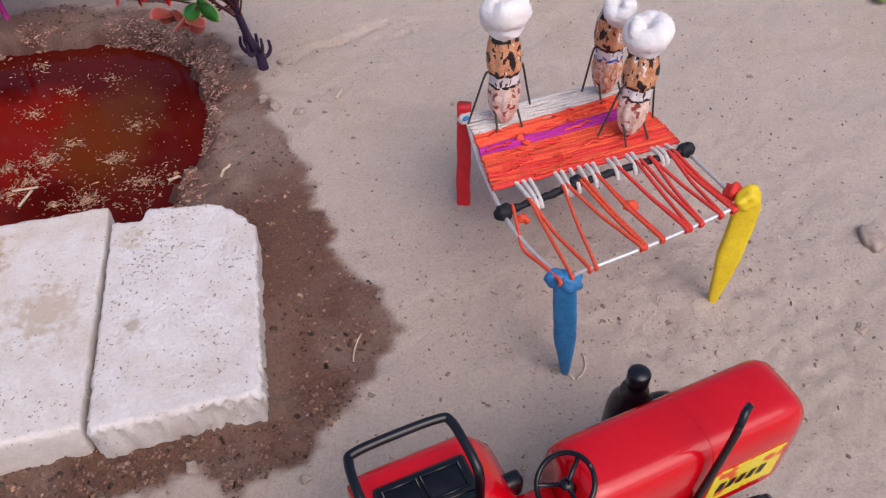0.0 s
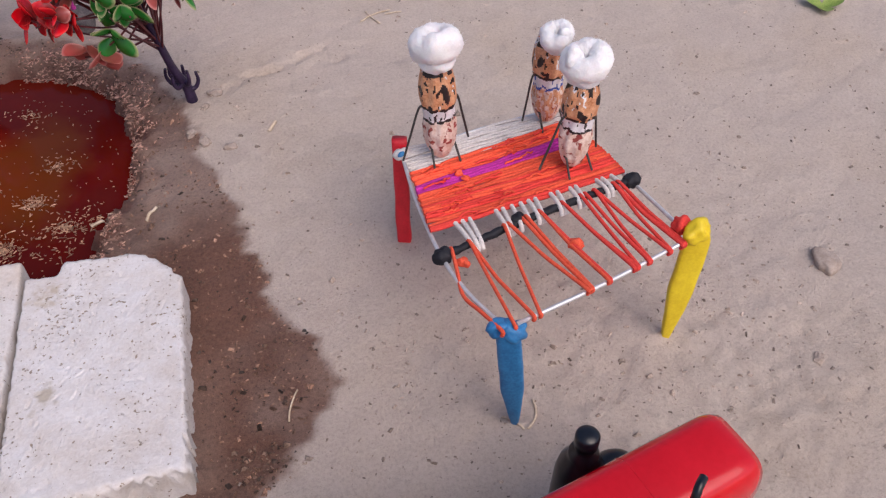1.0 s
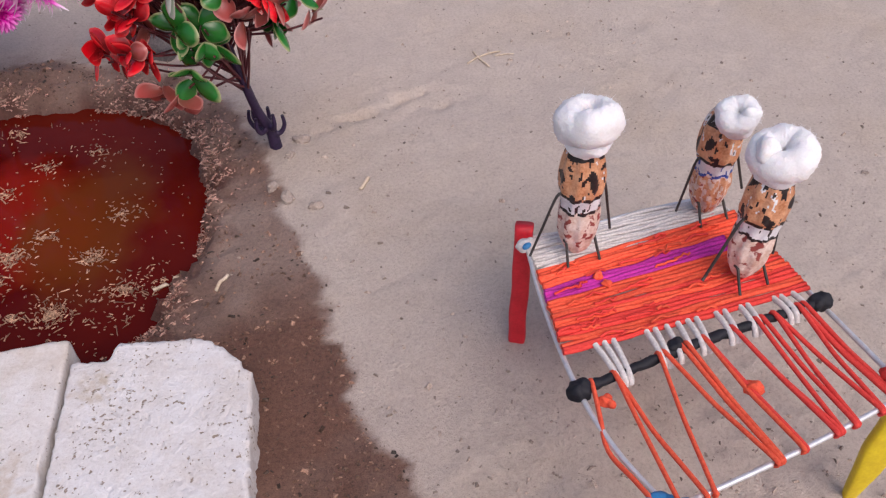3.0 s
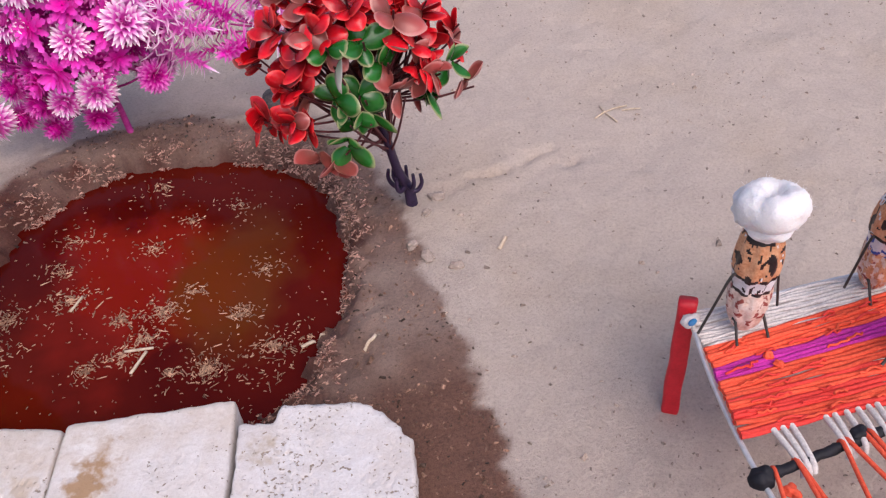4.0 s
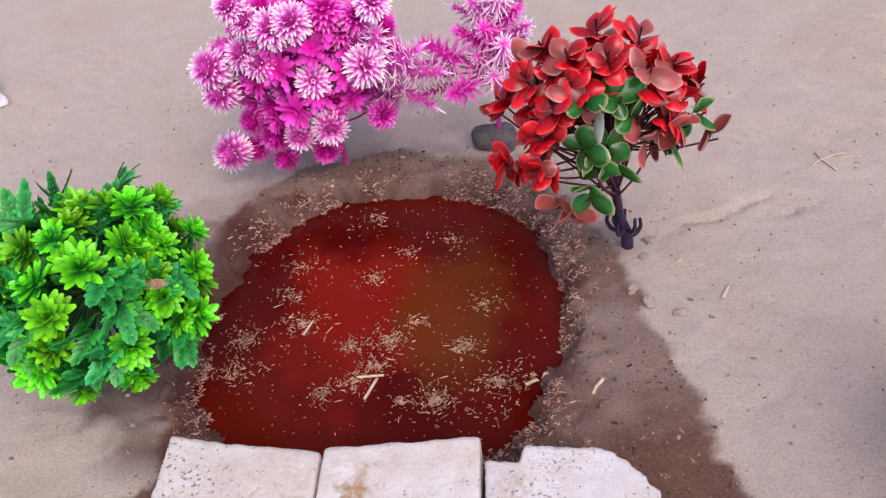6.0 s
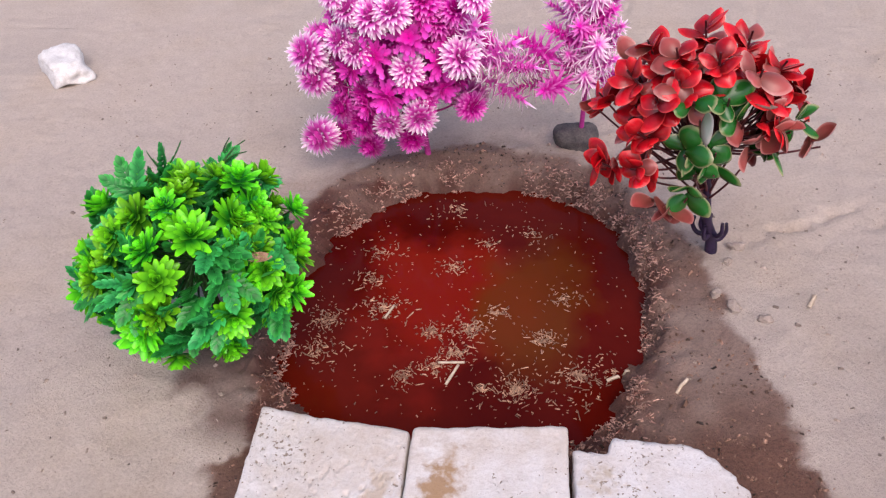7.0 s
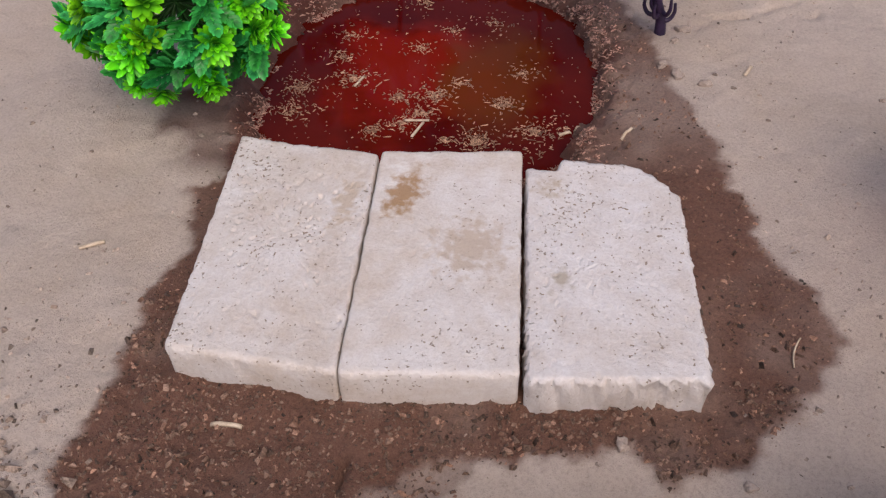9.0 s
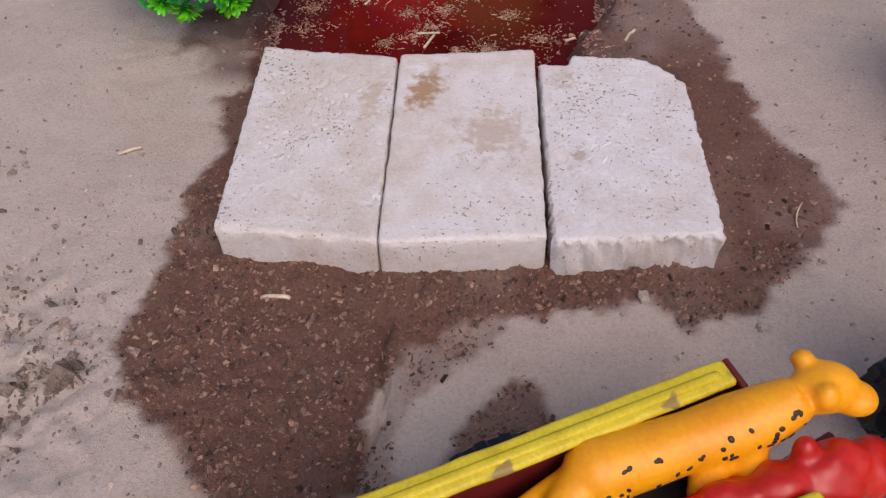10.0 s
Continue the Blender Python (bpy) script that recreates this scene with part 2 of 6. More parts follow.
DRY_A, DRY_B = (0.510, 0.415, 0.345), (0.655, 0.560, 0.490)
WET_A, WET_B = (0.066, 0.025, 0.016), (0.205, 0.097, 0.064)
M = {
    "soil": ground_material(),
    "water": mat("muddy_water", (0.066, 0.0030, 0.0018), (0.115, 0.0085, 0.0035), 0.07, 9, 60, 0.03, mix_fac=0.85),
    "slab_cream": slab_material(0.35, 1.0),
    "slab_white": slab_material(1.0, 0.45),
    "slab_warm": slab_material(0.0, 0.1),
    "grit": mat("grit", (0.20, 0.15, 0.12), (0.50, 0.41, 0.35), 0.9, 500, 2000, 0.3, rand=0.5),
    "red_wood": mat("red_painted_wood", (0.55, 0.012, 0.022), (0.70, 0.02, 0.035), 0.5, 150, 900, 0.3),
    "blue_wood": mat("blue_painted_wood", (0.015, 0.13, 0.33), (0.03, 0.23, 0.50), 0.5, 150, 900, 0.35),
    "yellow_wood": mat("yellow_painted_wood", (0.70, 0.50, 0.01), (0.85, 0.66, 0.02), 0.5, 150, 900, 0.3),
    "steel": mat("steel_wire", (0.66, 0.66, 0.67), (0.86, 0.86, 0.87), 0.35, 400, 3000, 0.05, 0.6),
    "tape": mat("black_tape", (0.002, 0.0025, 0.006), (0.007, 0.008, 0.016), 0.7, 300, 1500, 0.4),
    "orange_yarn": mat("orange_yarn", (0.74, 0.065, 0.028), (0.92, 0.14, 0.065), 0.9, 900, 4000, 0.8, rand=0.2),
    "red_yarn": mat("red_yarn", (0.68, 0.035, 0.030), (0.86, 0.075, 0.055), 0.9, 900, 4000, 0.8, rand=0.15),
    "purple_yarn": mat("magenta_yarn", (0.38, 0.015, 0.24), (0.62, 0.04, 0.40), 0.9, 900, 4000, 0.8, rand=0.2),
    "white_yarn": mat("white_yarn", (0.56, 0.52, 0.50), (0.8, 0.76, 0.74), 0.9, 900, 4000, 0.8, rand=0.1),
    "shell": mat("peanut_shell", (0.60, 0.40, 0.31), (0.84, 0.72, 0.65), 0.75, 200, 900, 0.8, spots=((0.30, 0.06, 0.05), 330, 0.58), depth=0.0008),
    "cotton": mat("cotton_wool", (0.80, 0.79, 0.80), (0.90, 0.89, 0.90), 1.0, 200, 1500, 0.7, sss=0.3, depth=0.001),
    "wire": mat("dark_wire", (0.02, 0.018, 0.017), (0.05, 0.045, 0.042), 0.5, 400, 2000, 0.1),
    "tractor_red": mat("glossy_red_plastic", (0.56, 0.002, 0.008), (0.62, 0.004, 0.012), 0.16, 60, 500, 0.03, coat=0.25),
    "black_plastic": mat("black_plastic", (0.002, 0.0028, 0.0055), (0.006, 0.008, 0.014), 0.28, 150, 900, 0.1),
    "trolley_yellow": mat("worn_yellow_paint", (0.55, 0.42, 0.012), (0.76, 0.62, 0.03), 0.5, 130, 900, 0.35, spots=((0.30, 0.21, 0.06), 90, 0.64)),
    "trolley_red": mat("dark_red_paint", (0.09, 0.008, 0.008), (0.17, 0.014, 0.014), 0.45, 150, 900, 0.2),
    "cat": mat("orange_toy_rubber", (0.86, 0.31, 0.003), (0.94, 0.43, 0.005), 0.42, 60, 600, 0.1, sss=0.1),
    "stem": mat("dark_stem", (0.012, 0.006, 0.028), (0.040, 0.020, 0.065), 0.5, 200, 900, 0.2),
    "straw_pale": mat("pale_straw", (0.50, 0.38, 0.26), (0.76, 0.64, 0.50), 0.7, 300, 2000, 0.3),
    "straw_wet": mat("wet_straw", (0.17, 0.07, 0.04), (0.55, 0.36, 0.24), 0.55, 300, 2000, 0.3, rand=0.6),
    "crumb_wet": mat("wet_crumbs", (0.05, 0.022, 0.014), (0.34, 0.20, 0.14), 0.55, 260, 1500, 0.3, rand=0.9),
    "crumb_bank": mat("bank_crumbs", (0.15, 0.055, 0.040), (0.54, 0.35, 0.28), 0.6, 260, 1500, 0.3, rand=0.8),
    "clod": mat("dry_clod", (0.30, 0.24, 0.20), (0.46, 0.38, 0.33), 0.95, 200, 1200, 0.6),
    "lump_dry": mat("dry_soil_lump", (0.10, 0.072, 0.055), (0.36, 0.28, 0.23), 0.95, 300, 1500, 0.5, rand=0.5),
    "lump_wet": mat("wet_soil_lump", (0.055, 0.030, 0.021), (0.33, 0.215, 0.16), 0.7, 300, 1500, 0.5, rand=0.6),
    "load": mat("near_black_fill", (0.012, 0.008, 0.008), (0.04, 0.02, 0.018), 0.8, 100, 600, 0.4),
    "leaf_live": mat("yellow_green_leaf", (0.16, 0.26, 0.04), (0.34, 0.42, 0.10), 0.5, 150, 900, 0.3),
    "white_stone": mat("white_plaster_chunk", (0.62, 0.60, 0.58), (0.85, 0.84, 0.83), 0.85, 150, 900, 0.5),
    "stone": mat("grey_stone", (0.05, 0.045, 0.05), (0.15, 0.13, 0.125), 0.8, 150, 900, 0.5),
}


# ---------- mesh helpers ----------
def mesh_object(name, bm, material, parent=None, smooth=True):
    me = bpy.data.meshes.new(name)
    bm.normal_update()
    bm.to_mesh(me)
    bm.free()
    for mm in material if isinstance(material, (list, tuple)) else (material,):
        me.materials.append(mm)
    if smooth:
        me.polygons.foreach_set("use_smooth", [True] * len(me.polygons))
    ob = new(name, me)
    ob.parent = parent
    return ob


def part(name, bm, material, parent, label="", smooth=True):
    """Links a bmesh as one mesh object under a thing or a part."""
    return tagged(mesh_object(name, bm, material, parent, smooth), label)


def thing(name, label, category, group="", at=None):
    ob = new(name)
    ob.empty_display_size = 0.02
    if at is not None:
        ob.matrix_basis = at
    return tagged(ob, label, category, group)


def tube(bm, pts, r, sides=8, r_end=None, mi=0, closed=False):
    """A round tube along points; tapers to r_end."""
    pts = [Vector(p) for p in pts]
    rings, n = [], len(pts)
    up = Vector((0.13, 0.21, 0.97))
    for i, p in enumerate(pts):
        d = (pts[min(i + 1, n - 1)] - pts[max(i - 1, 0)]).normalized()
        a = d.cross(up)
        if a.length < 0.1:
            a = d.cross(Vector((1, 0.1, 0)))
        a.normalize()
        b = d.cross(a)
        k = r + (r_end - r) * i / (n - 1) if r_end is not None else r
        rings.append([bm.verts.new(p + (a * math.cos(2 * math.pi * j / sides) + b * math.sin(2 * math.pi * j / sides)) * k) for j in range(sides)])
    for q, w in zip(rings, rings[1:]):
        for j in range(sides):
            bm.faces.new((q[j], q[(j + 1) % sides], w[(j + 1) % sides], w[j])).material_index = mi
    bm.faces.new(rings[0]).material_index = mi
    bm.faces.new(rings[-1][::-1]).material_index = mi
    return bm


def bent(pts, n=8):
    """Catmull-Rom through points."""
    P = [Vector(p) for p in pts]
    P = [P[0] * 2 - P[1]] + P + [P[-1] * 2 - P[-2]]
    out = []
    for i in range(1, len(P) - 2):
        for k in range(n):
            t = k / n
            a, b, c, d = P[i - 1], P[i], P[i + 1], P[i + 2]
            out.append(0.5 * (2 * b + (c - a) * t + (2 * a - 5 * b + 4 * c - d) * t * t + (3 * b - a - 3 * c + d) * t ** 3))
    return out + [P[-2]]


def blob(bm, centre, radii, turn=None, seg=20, rings=12, rough=0.0, freq=100.0, mi=0):
    """An ellipsoid with an uneven skin."""
    got = bmesh.ops.create_uvsphere(bm, u_segments=seg, v_segments=rings, radius=1.0)["verts"]
    T = (turn or Matrix()).to_3x3()
    for v in got:
        p = Vector((v.co.x * radii[0], v.co.y * radii[1], v.co.z * radii[2]))
        q = T @ p + Vector(centre)
        if rough:
            q += (T @ p).normalized() * noise.noise(q * freq) * rough
        v.co = q
    for f in {f for v in got for f in v.link_faces}:
        f.material_index = mi
    return got


def box(bm, lo, hi, bevel=0.0, mi=0, seg=2):
    got = bmesh.ops.create_cube(bm, size=1.0)["verts"]
    for v in got:
        v.co = Vector([l + (c + 0.5) * (h - l) for c, l, h in zip(v.co, lo, hi)])
    fs = {f for v in got for f in v.link_faces}
    for f in fs:
        f.material_index = mi
    if bevel:
        bmesh.ops.bevel(bm, geom=list({e for v in got for e in v.link_edges}), offset=bevel, segments=seg, affect="EDGES", profile=0.5, material=mi)
    return bm


def lathe(bm, profile, centre=(0, 0, 0), turn=None, seg=20, mi=0):
    """Turns (radius, height) about z, then by turn, then to centre."""
    T, C = (turn or Matrix()).to_3x3(), Vector(centre)
    rings = [[bm.verts.new(T @ Vector((r * math.cos(2 * math.pi * j / seg), r * math.sin(2 * math.pi * j / seg), h)) + C) for j in range(seg)] for r, h in profile]
    for q, w in zip(rings, rings[1:]):
        for j in range(seg):
            bm.faces.new((q[j], q[(j + 1) % seg], w[(j + 1) % seg], w[j])).material_index = mi
    bm.faces.new(rings[0][::-1]).material_index = mi
    bm.faces.new(rings[-1]).material_index = mi
    return bm


def vnoise(x, y, scale, seed=0):
    """Smooth value noise over arrays, -1 to 1."""
    rng = np.random.RandomState(seed)
    table = rng.uniform(-1, 1, (257, 257))
    u, v = x * scale + 100.37, y * scale + 57.91
    i, j = np.floor(u).astype(int), np.floor(v).astype(int)
    f, g = u - i, v - j
    f, g = f * f * (3 - 2 * f), g * g * (3 - 2 * g)
    t = lambda a, b: table[a % 257, b % 257]
    return (t(i, j) * (1 - f) + t(i + 1, j) * f) * (1 - g) + (t(i, j + 1) * (1 - f) + t(i + 1, j + 1) * f) * g


# ---------- ground with the dug pond ----------
WATER_Z = -0.0150
# rough outline of the damp soil round the pond and the slabs
DAMP = [
    (0.179, -0.069), (0.155, -0.033), (0.146, -0.020), (0.1445, -0.003), (0.133, 0.043), (0.120, 0.075), (0.110, 0.095), (0.104, 0.130),
    (0.098, 0.158), (0.075, 0.185), (0.035, 0.228), (-0.045, 0.2495), (-0.095, 0.235), (-0.137, 0.204), (-0.144, 0.154), (-0.135, 0.080),
    (-0.125, 0.008), (-0.117, -0.010), (-0.128, -0.029), (-0.109, -0.065), (-0.119, -0.092), (-0.111, -0.140), (-0.119, -0.180),
    (-0.106, -0.204), (-0.084, -0.214), (-0.057, -0.237), (-0.03, -0.262), (-0.008, -0.240), (-0.009, -0.197), (0.0, -0.172),
    (0.032, -0.151), (0.060, -0.148), (0.092, -0.138), (0.1066, -0.153), (0.133, -0.139), (0.149, -0.118), (0.165, -0.090)]
DAMP3 = [(-0.012, -0.150), (0.036, -0.148), (0.031, -0.166), (0.009, -0.186), (0.005, -0.208), (0.010, -0.235), (-0.010, -0.245)]
DAMP2 = [(0.059, -0.196), (0.046, -0.180), (0.030, -0.188), (0.020, -0.206), (0.012, -0.226), (0.040, -0.220)]


def pond_r(x, y):
    """1 on the water's edge, less inside."""
    dx = np.where(x < -0.028, (x + 0.028) / 0.100, (x + 0.028) / 0.092)
    dy = (y - 0.106) / 0.107
    return (np.abs(dx) ** 2.5 + np.abs(dy) ** 2.5) ** 0.4 + 0.045 * vnoise(x, y, 45, 3) + 0.035 * vnoise(x, y, 130, 4) + 0.012 * vnoise(x, y, 330, 24)


def inside(poly, x, y):
    """Signed distance to a closed outline, positive inside."""
    best, odd = np.full(x.shape, 1e9), np.zeros(x.shape, bool)
    for (ax, ay), (bx, by) in zip(poly, poly[1:] + poly[:1]):
        t = np.clip(((x - ax) * (bx - ax) + (y - ay) * (by - ay)) / ((bx - ax) ** 2 + (by - ay) ** 2), 0, 1)
        best = np.minimum(best, np.hypot(x - ax - t * (bx - ax), y - ay - t * (by - ay)))
        odd ^= ((ay > y) != (by > y)) & (x < (bx - ax) * (y - ay) / (by - ay + 1e-12) + ax)
    return np.where(odd, best, -best)


def damp(x, y):
    rag = 0.004 * vnoise(x, y, 60, 11) + 0.0025 * vnoise(x, y, 190, 12) + 0.0012 * vnoise(x, y, 500, 13)
    a = np.clip((inside(DAMP, x, y) + rag) / 0.005 + 0.5, 0, 1)
    b = np.clip((inside(DAMP2, x, y) + rag) / 0.004 + 0.5, 0, 1)
    c = 0.62 * np.clip((inside(DAMP3, x, y) + 1.5 * rag) / 0.006 + 0.5, 0, 1) * (0.8 + 0.35 * vnoise(x, y, 90, 19))
    # soil beside and behind the pond has half dried out, but for a soaked rim by the water
    soak = 0.76 - 0.04 * np.clip((y - 0.15) / 0.04, 0, 1) + 0.26 * np.clip((0.060 - y) / 0.060, 0, 1) + 0.14 * vnoise(x, y, 24, 18) + 0.10 * vnoise(x, y, 80, 20)
    soak = np.maximum(soak, np.clip((1.07 - pond_r(x, y)) / 0.08, 0, 1))
    return np.maximum(np.maximum(a * np.clip(soak, 0, 1), 0.85 * b), np.clip(c, 0, 1))


def mud(x, y):
    """Soil stained red by the water: the bank itself and the trodden slope on its left-hand side."""
    slope = 0.30 * np.clip((-0.085 - x) / 0.03, 0, 1) * np.clip((0.21 - y) / 0.04, 0, 1)
    r = pond_r(x, y) - slope + 0.05 * np.clip((y - 0.13) / 0.04, 0, 1) + 0.06 * vnoise(x, y, 70, 21) + 0.03 * vnoise(x, y, 220, 22)
    far = 0.38 * np.clip((1.50 - r) / 0.15, 0, 1) * np.clip((y - 0.12) / 0.05, 0, 1)
    return np.maximum(np.clip((1.22 - r) / 0.14, 0, 1), far) * (0.75 + 0.25 * vnoise(x, y, 60, 23)) * np.clip((y + 0.02) / 0.02, 0, 1)


def ground_z(x, y):
    x, y = np.asarray(x, float), np.asarray(y, float)
    near = np.clip(1.5 - np.hypot(x, y), 0, 1)
    r = pond_r(x, y)
    s = np.clip((r - 0.86) / (1.13 - 0.86), 0, 1)
    z = -0.034 * (1 - s * s * (3 - 2 * s))
    # the soil dips gently towards the pond
    z -= 0.004 * np.clip(1 - (r - 1.2) / 0.45, 0, 1) ** 2 * (r > 1.0)
    # a low crumbly rim behind the pond
    z += 0.004 * np.exp(-((r - 1.25) / 0.10) ** 2) * np.clip((y - 0.13) / 0.08, 0, 1)
    rim = np.exp(-((r - 1.1) / 0.12) ** 2)
    z += near * (0.0012 * vnoise(x, y, 11, 5) + 0.0010 * vnoise(x, y, 48, 6) + (0.0005 + 0.0028 * rim) * vnoise(x, y, 170, 7) + (0.0004 + 0.0012 * rim) * vnoise(x, y, 380, 8))
    # a shallow scrape beside the red plant
    t = (x - 0.115) * 0.85 + (y - 0.158) * 0.53
    w = -(x - 0.115) * 0.53 + (y - 0.158) * 0.85
    w = w + 0.006 * vnoise(x, y, 70, 14)
    broken = 0.35 + 1.1 * np.maximum(0, vnoise(x, y, 85, 25)) + 0.5 * vnoise(x, y, 240, 26)
    z -= 0.0050 * broken * np.exp(-((t - 0.045) / 0.040) ** 4 - (w / 0.0040) ** 2)
    z -= 0.0030 * broken * np.exp(-((t - 0.075) / 0.022) ** 4 - ((w + 0.016) / 0.0030) ** 2)
    z += 0.0006 * broken * np.exp(-((t - 0.045) / 0.03) ** 4 - ((w - 0.012) / 0.008) ** 2)
    # packed soil a little higher in front of and under the slabs
    ox, oy = np.maximum(np.abs(x - 0.012) - 0.098, 0), np.maximum(np.abs(y + 0.098) - 0.040, 0)
    z += 0.0040 * np.exp(-(ox ** 2 + oy ** 2) / 0.014 ** 2)
    # trodden, crumbly soil beside the slabs and round the cot
    churn = 1.7 * np.exp(-(((x + 0.165) / 0.05) ** 2 + ((y + 0.215) / 0.06) ** 2)) + 0.35 * np.exp(-(((x - 0.31) / 0.13) ** 2 + ((y + 0.09) / 0.09) ** 2)) + 0.6 * damp(x, y) * (y < -0.10)
    z += near * churn * (0.0022 * vnoise(x, y, 110, 15) + 0.0022 * vnoise(x, y, 230, 16) + 0.0012 * vnoise(x, y, 400, 17))
    # a crack in front of the slabs
    z -= 0.006 * np.exp(-((x + 0.009 - 0.004 * vnoise(x, y, 40, 9)) / 0.0018) ** 2) * ((y < -0.158) & (y > -0.235))
    return z


def axis(lo, hi, step):
    mid = np.arange(lo, hi + step / 2, step)
    far = np.cumsum(step * 1.35 ** np.arange(1, 34))
    return np.concatenate([lo - far[::-1], mid, hi + far])


gx, gy = axis(-0.42, 0.60, 0.0022), axis(-0.36, 0.44, 0.0022)
X, Y = np.meshgrid(gx, gy)
Z = ground_z(X, Y)
idx = np.arange(X.size).reshape(X.shape)
faces = np.stack([idx[:-1, :-1], idx[:-1, 1:], idx[1:, 1:], idx[1:, :-1]], -1).reshape(-1, 4)
gm = bpy.data.meshes.new("ground")
gm.from_pydata(np.stack([X, Y, Z], -1).reshape(-1, 3), [], faces)
gm.attributes.new("wet", "FLOAT", "POINT").data.foreach_set("value", damp(X, Y).ravel())
gm.attributes.new("mud", "FLOAT", "POINT").data.foreach_set("value", mud(X, Y).ravel())
gm.polygons.foreach_set("use_smooth", [True] * len(gm.polygons))
gm.materials.append(M["soil"])
ground = tagged(new("ground", gm), "pale dry soil with a dark damp patch round a dug pond", "ground", kind="structure")

bm = bmesh.new()
bmesh.ops.create_grid(bm, x_segments=60, y_segments=60, size=0.13)
for v in bm.verts:
    v.co += Vector((-0.028, 0.106, WATER_Z + 0.00015 * noise.noise(v.co * 40)))
water = tagged(mesh_object("water", bm, M["water"]), "murky red-brown puddle water with floating straw", "water", kind="structure")


# ---------- slabs ----------
def slab(outline, top, label, seed, crumble, pits, material):
    """A broken block of aerated white stone: outline of the top face, rounded rims, pitted skin."""
    rng = random.Random(seed)
    P = [Vector((*p, 0)) for p in outline]
    loop = []
    for a, b in zip(P, P[1:] + P[:1]):
        k = max(2, int((b - a).length / 0.0014))
        loop += [a.lerp(b, i / k) for i in range(k)]
    c = sum(loop, Vector()) / len(loop)
    n = len(loop)
    # soften the corners
    for _ in range(2):
        loop = [(loop[i - 1] + loop[i] * 2 + loop[(i + 1) % n]) / 4 for i in range(n)]
    bot = -0.002
    levels = [(1.0, bot), (1.0, bot + (top - bot) * 0.25), (1.0, bot + (top - bot) * 0.5), (1.0, top - 0.0035), (0.996, top - 0.0015), (0.985, top - 0.0004)]
    levels += [(k, top) for k in np.linspace(0.965, 0.04, 46)]
    bm = bmesh.new()
    rings = []
    for s, z in levels:
        ring = []
        for p in loop:
            q = c + (p - c) * s
            # the slabs lie a little higher at the front
            rise = 0.0065 * min(1.2, max(0.0, -q.y / 0.13))
            q.z = z + (rise if z > 0.004 else 0.0)
            o = Vector((seed * 0.31, 0, 0))
            if s > 0.98:
                away = (p - c).normalized()
                amp = crumble if p.y < c.y - 0.03 else 0.35 * crumble
                q += away * (noise.noise((q + o) * 160) * 0.0008 + noise.noise((q + o) * 420) * amp + noise.noise((q + o) * 900) * amp * 0.5)
            q.z += (noise.noise((q + o) * 35) * 0.0006 + noise.noise((q + o) * 240) * 0.00025) * (z > 0.005)
            h = noise.noise((q + o) * 480)
            if z > top - 0.002 and h > 0.33:
                q.z -= pits * (h - 0.33) * (0.4 + 0.6 * max(0.0, 0.5 + noise.noise((q + o) * 45)))
            ring.append(bm.verts.new(q))
        rings.append(ring)
    for q, w in zip(rings, rings[1:]):
        for j in range(n):
            bm.faces.new((q[j], q[(j + 1) % n], w[(j + 1) % n], w[j]))
    bm.faces.new(rings[0][::-1])
    bm.faces.new(rings[-1])
    return tagged(mesh_object("stone_slab", bm, material), label, "slab", "white slabs before the pond")


slab([(-0.1070, 0.0005), (-0.072, -0.0020), (-0.0345, -0.0035), (-0.0181, -0.1370), (-0.0870, -0.1355)], 0.0160, "pitted off-white stone slab with a smooth front edge", 1, 0.0008, 0.0045, M["slab_cream"])
slab([(-0.0335, -0.0015), (0.0, 0.0040), (0.0345, 0.0090), (0.0490, -0.1265), (-0.0175, -0.1378)], 0.0165, "off-white stone slab with a brown stained corner", 2, 0.0006, 0.0015, M["slab_warm"])
slab([(0.0376, -0.0030), (0.0522, -0.0030), (0.0535, 0.0060), (0.0730, 0.0072), (0.0895, 0.0068), (0.1045, -0.0060), (0.1050, -0.0090), (0.1090, -0.0100), (0.1185, -0.1165), (0.0515, -0.1285)], 0.0160, "white stone slab with chipped corners and crumbly front", 3, 0.0030, 0.0030, M["slab_white"])


M["tractor_red"].node_tree.nodes["Principled BSDF"].inputs["Specular IOR Level"].default_value = 0.45
M["water"].node_tree.nodes["Principled BSDF"].inputs["Specular IOR Level"].default_value = 0.11
stain(M["water"], (((-0.042, 0.112, -0.015), (0.066, 0.072, 0.2), (0.225, 0.013, 0.007), 0.06), ((0.006, 0.110, -0.015), (0.042, 0.072, 0.2), (0.120, 0.030, 0.006), 0.08)), 18, 0.8)

# ---------- string cot ----------
COT_B, COT_U, COT_V = Vector((0.2440, -0.1000, 0)), Vector((0.0830, 0.0330, 0)), Vector((-0.0280, 0.1120, 0))
RAIL = 0.0560


def cot(u, v, z=RAIL):
    """A point of the cot: u across the front rod, v towards the head, both 0 to 1."""
    p = COT_B + COT_U * u + COT_V * v
    p.z = z
    return p


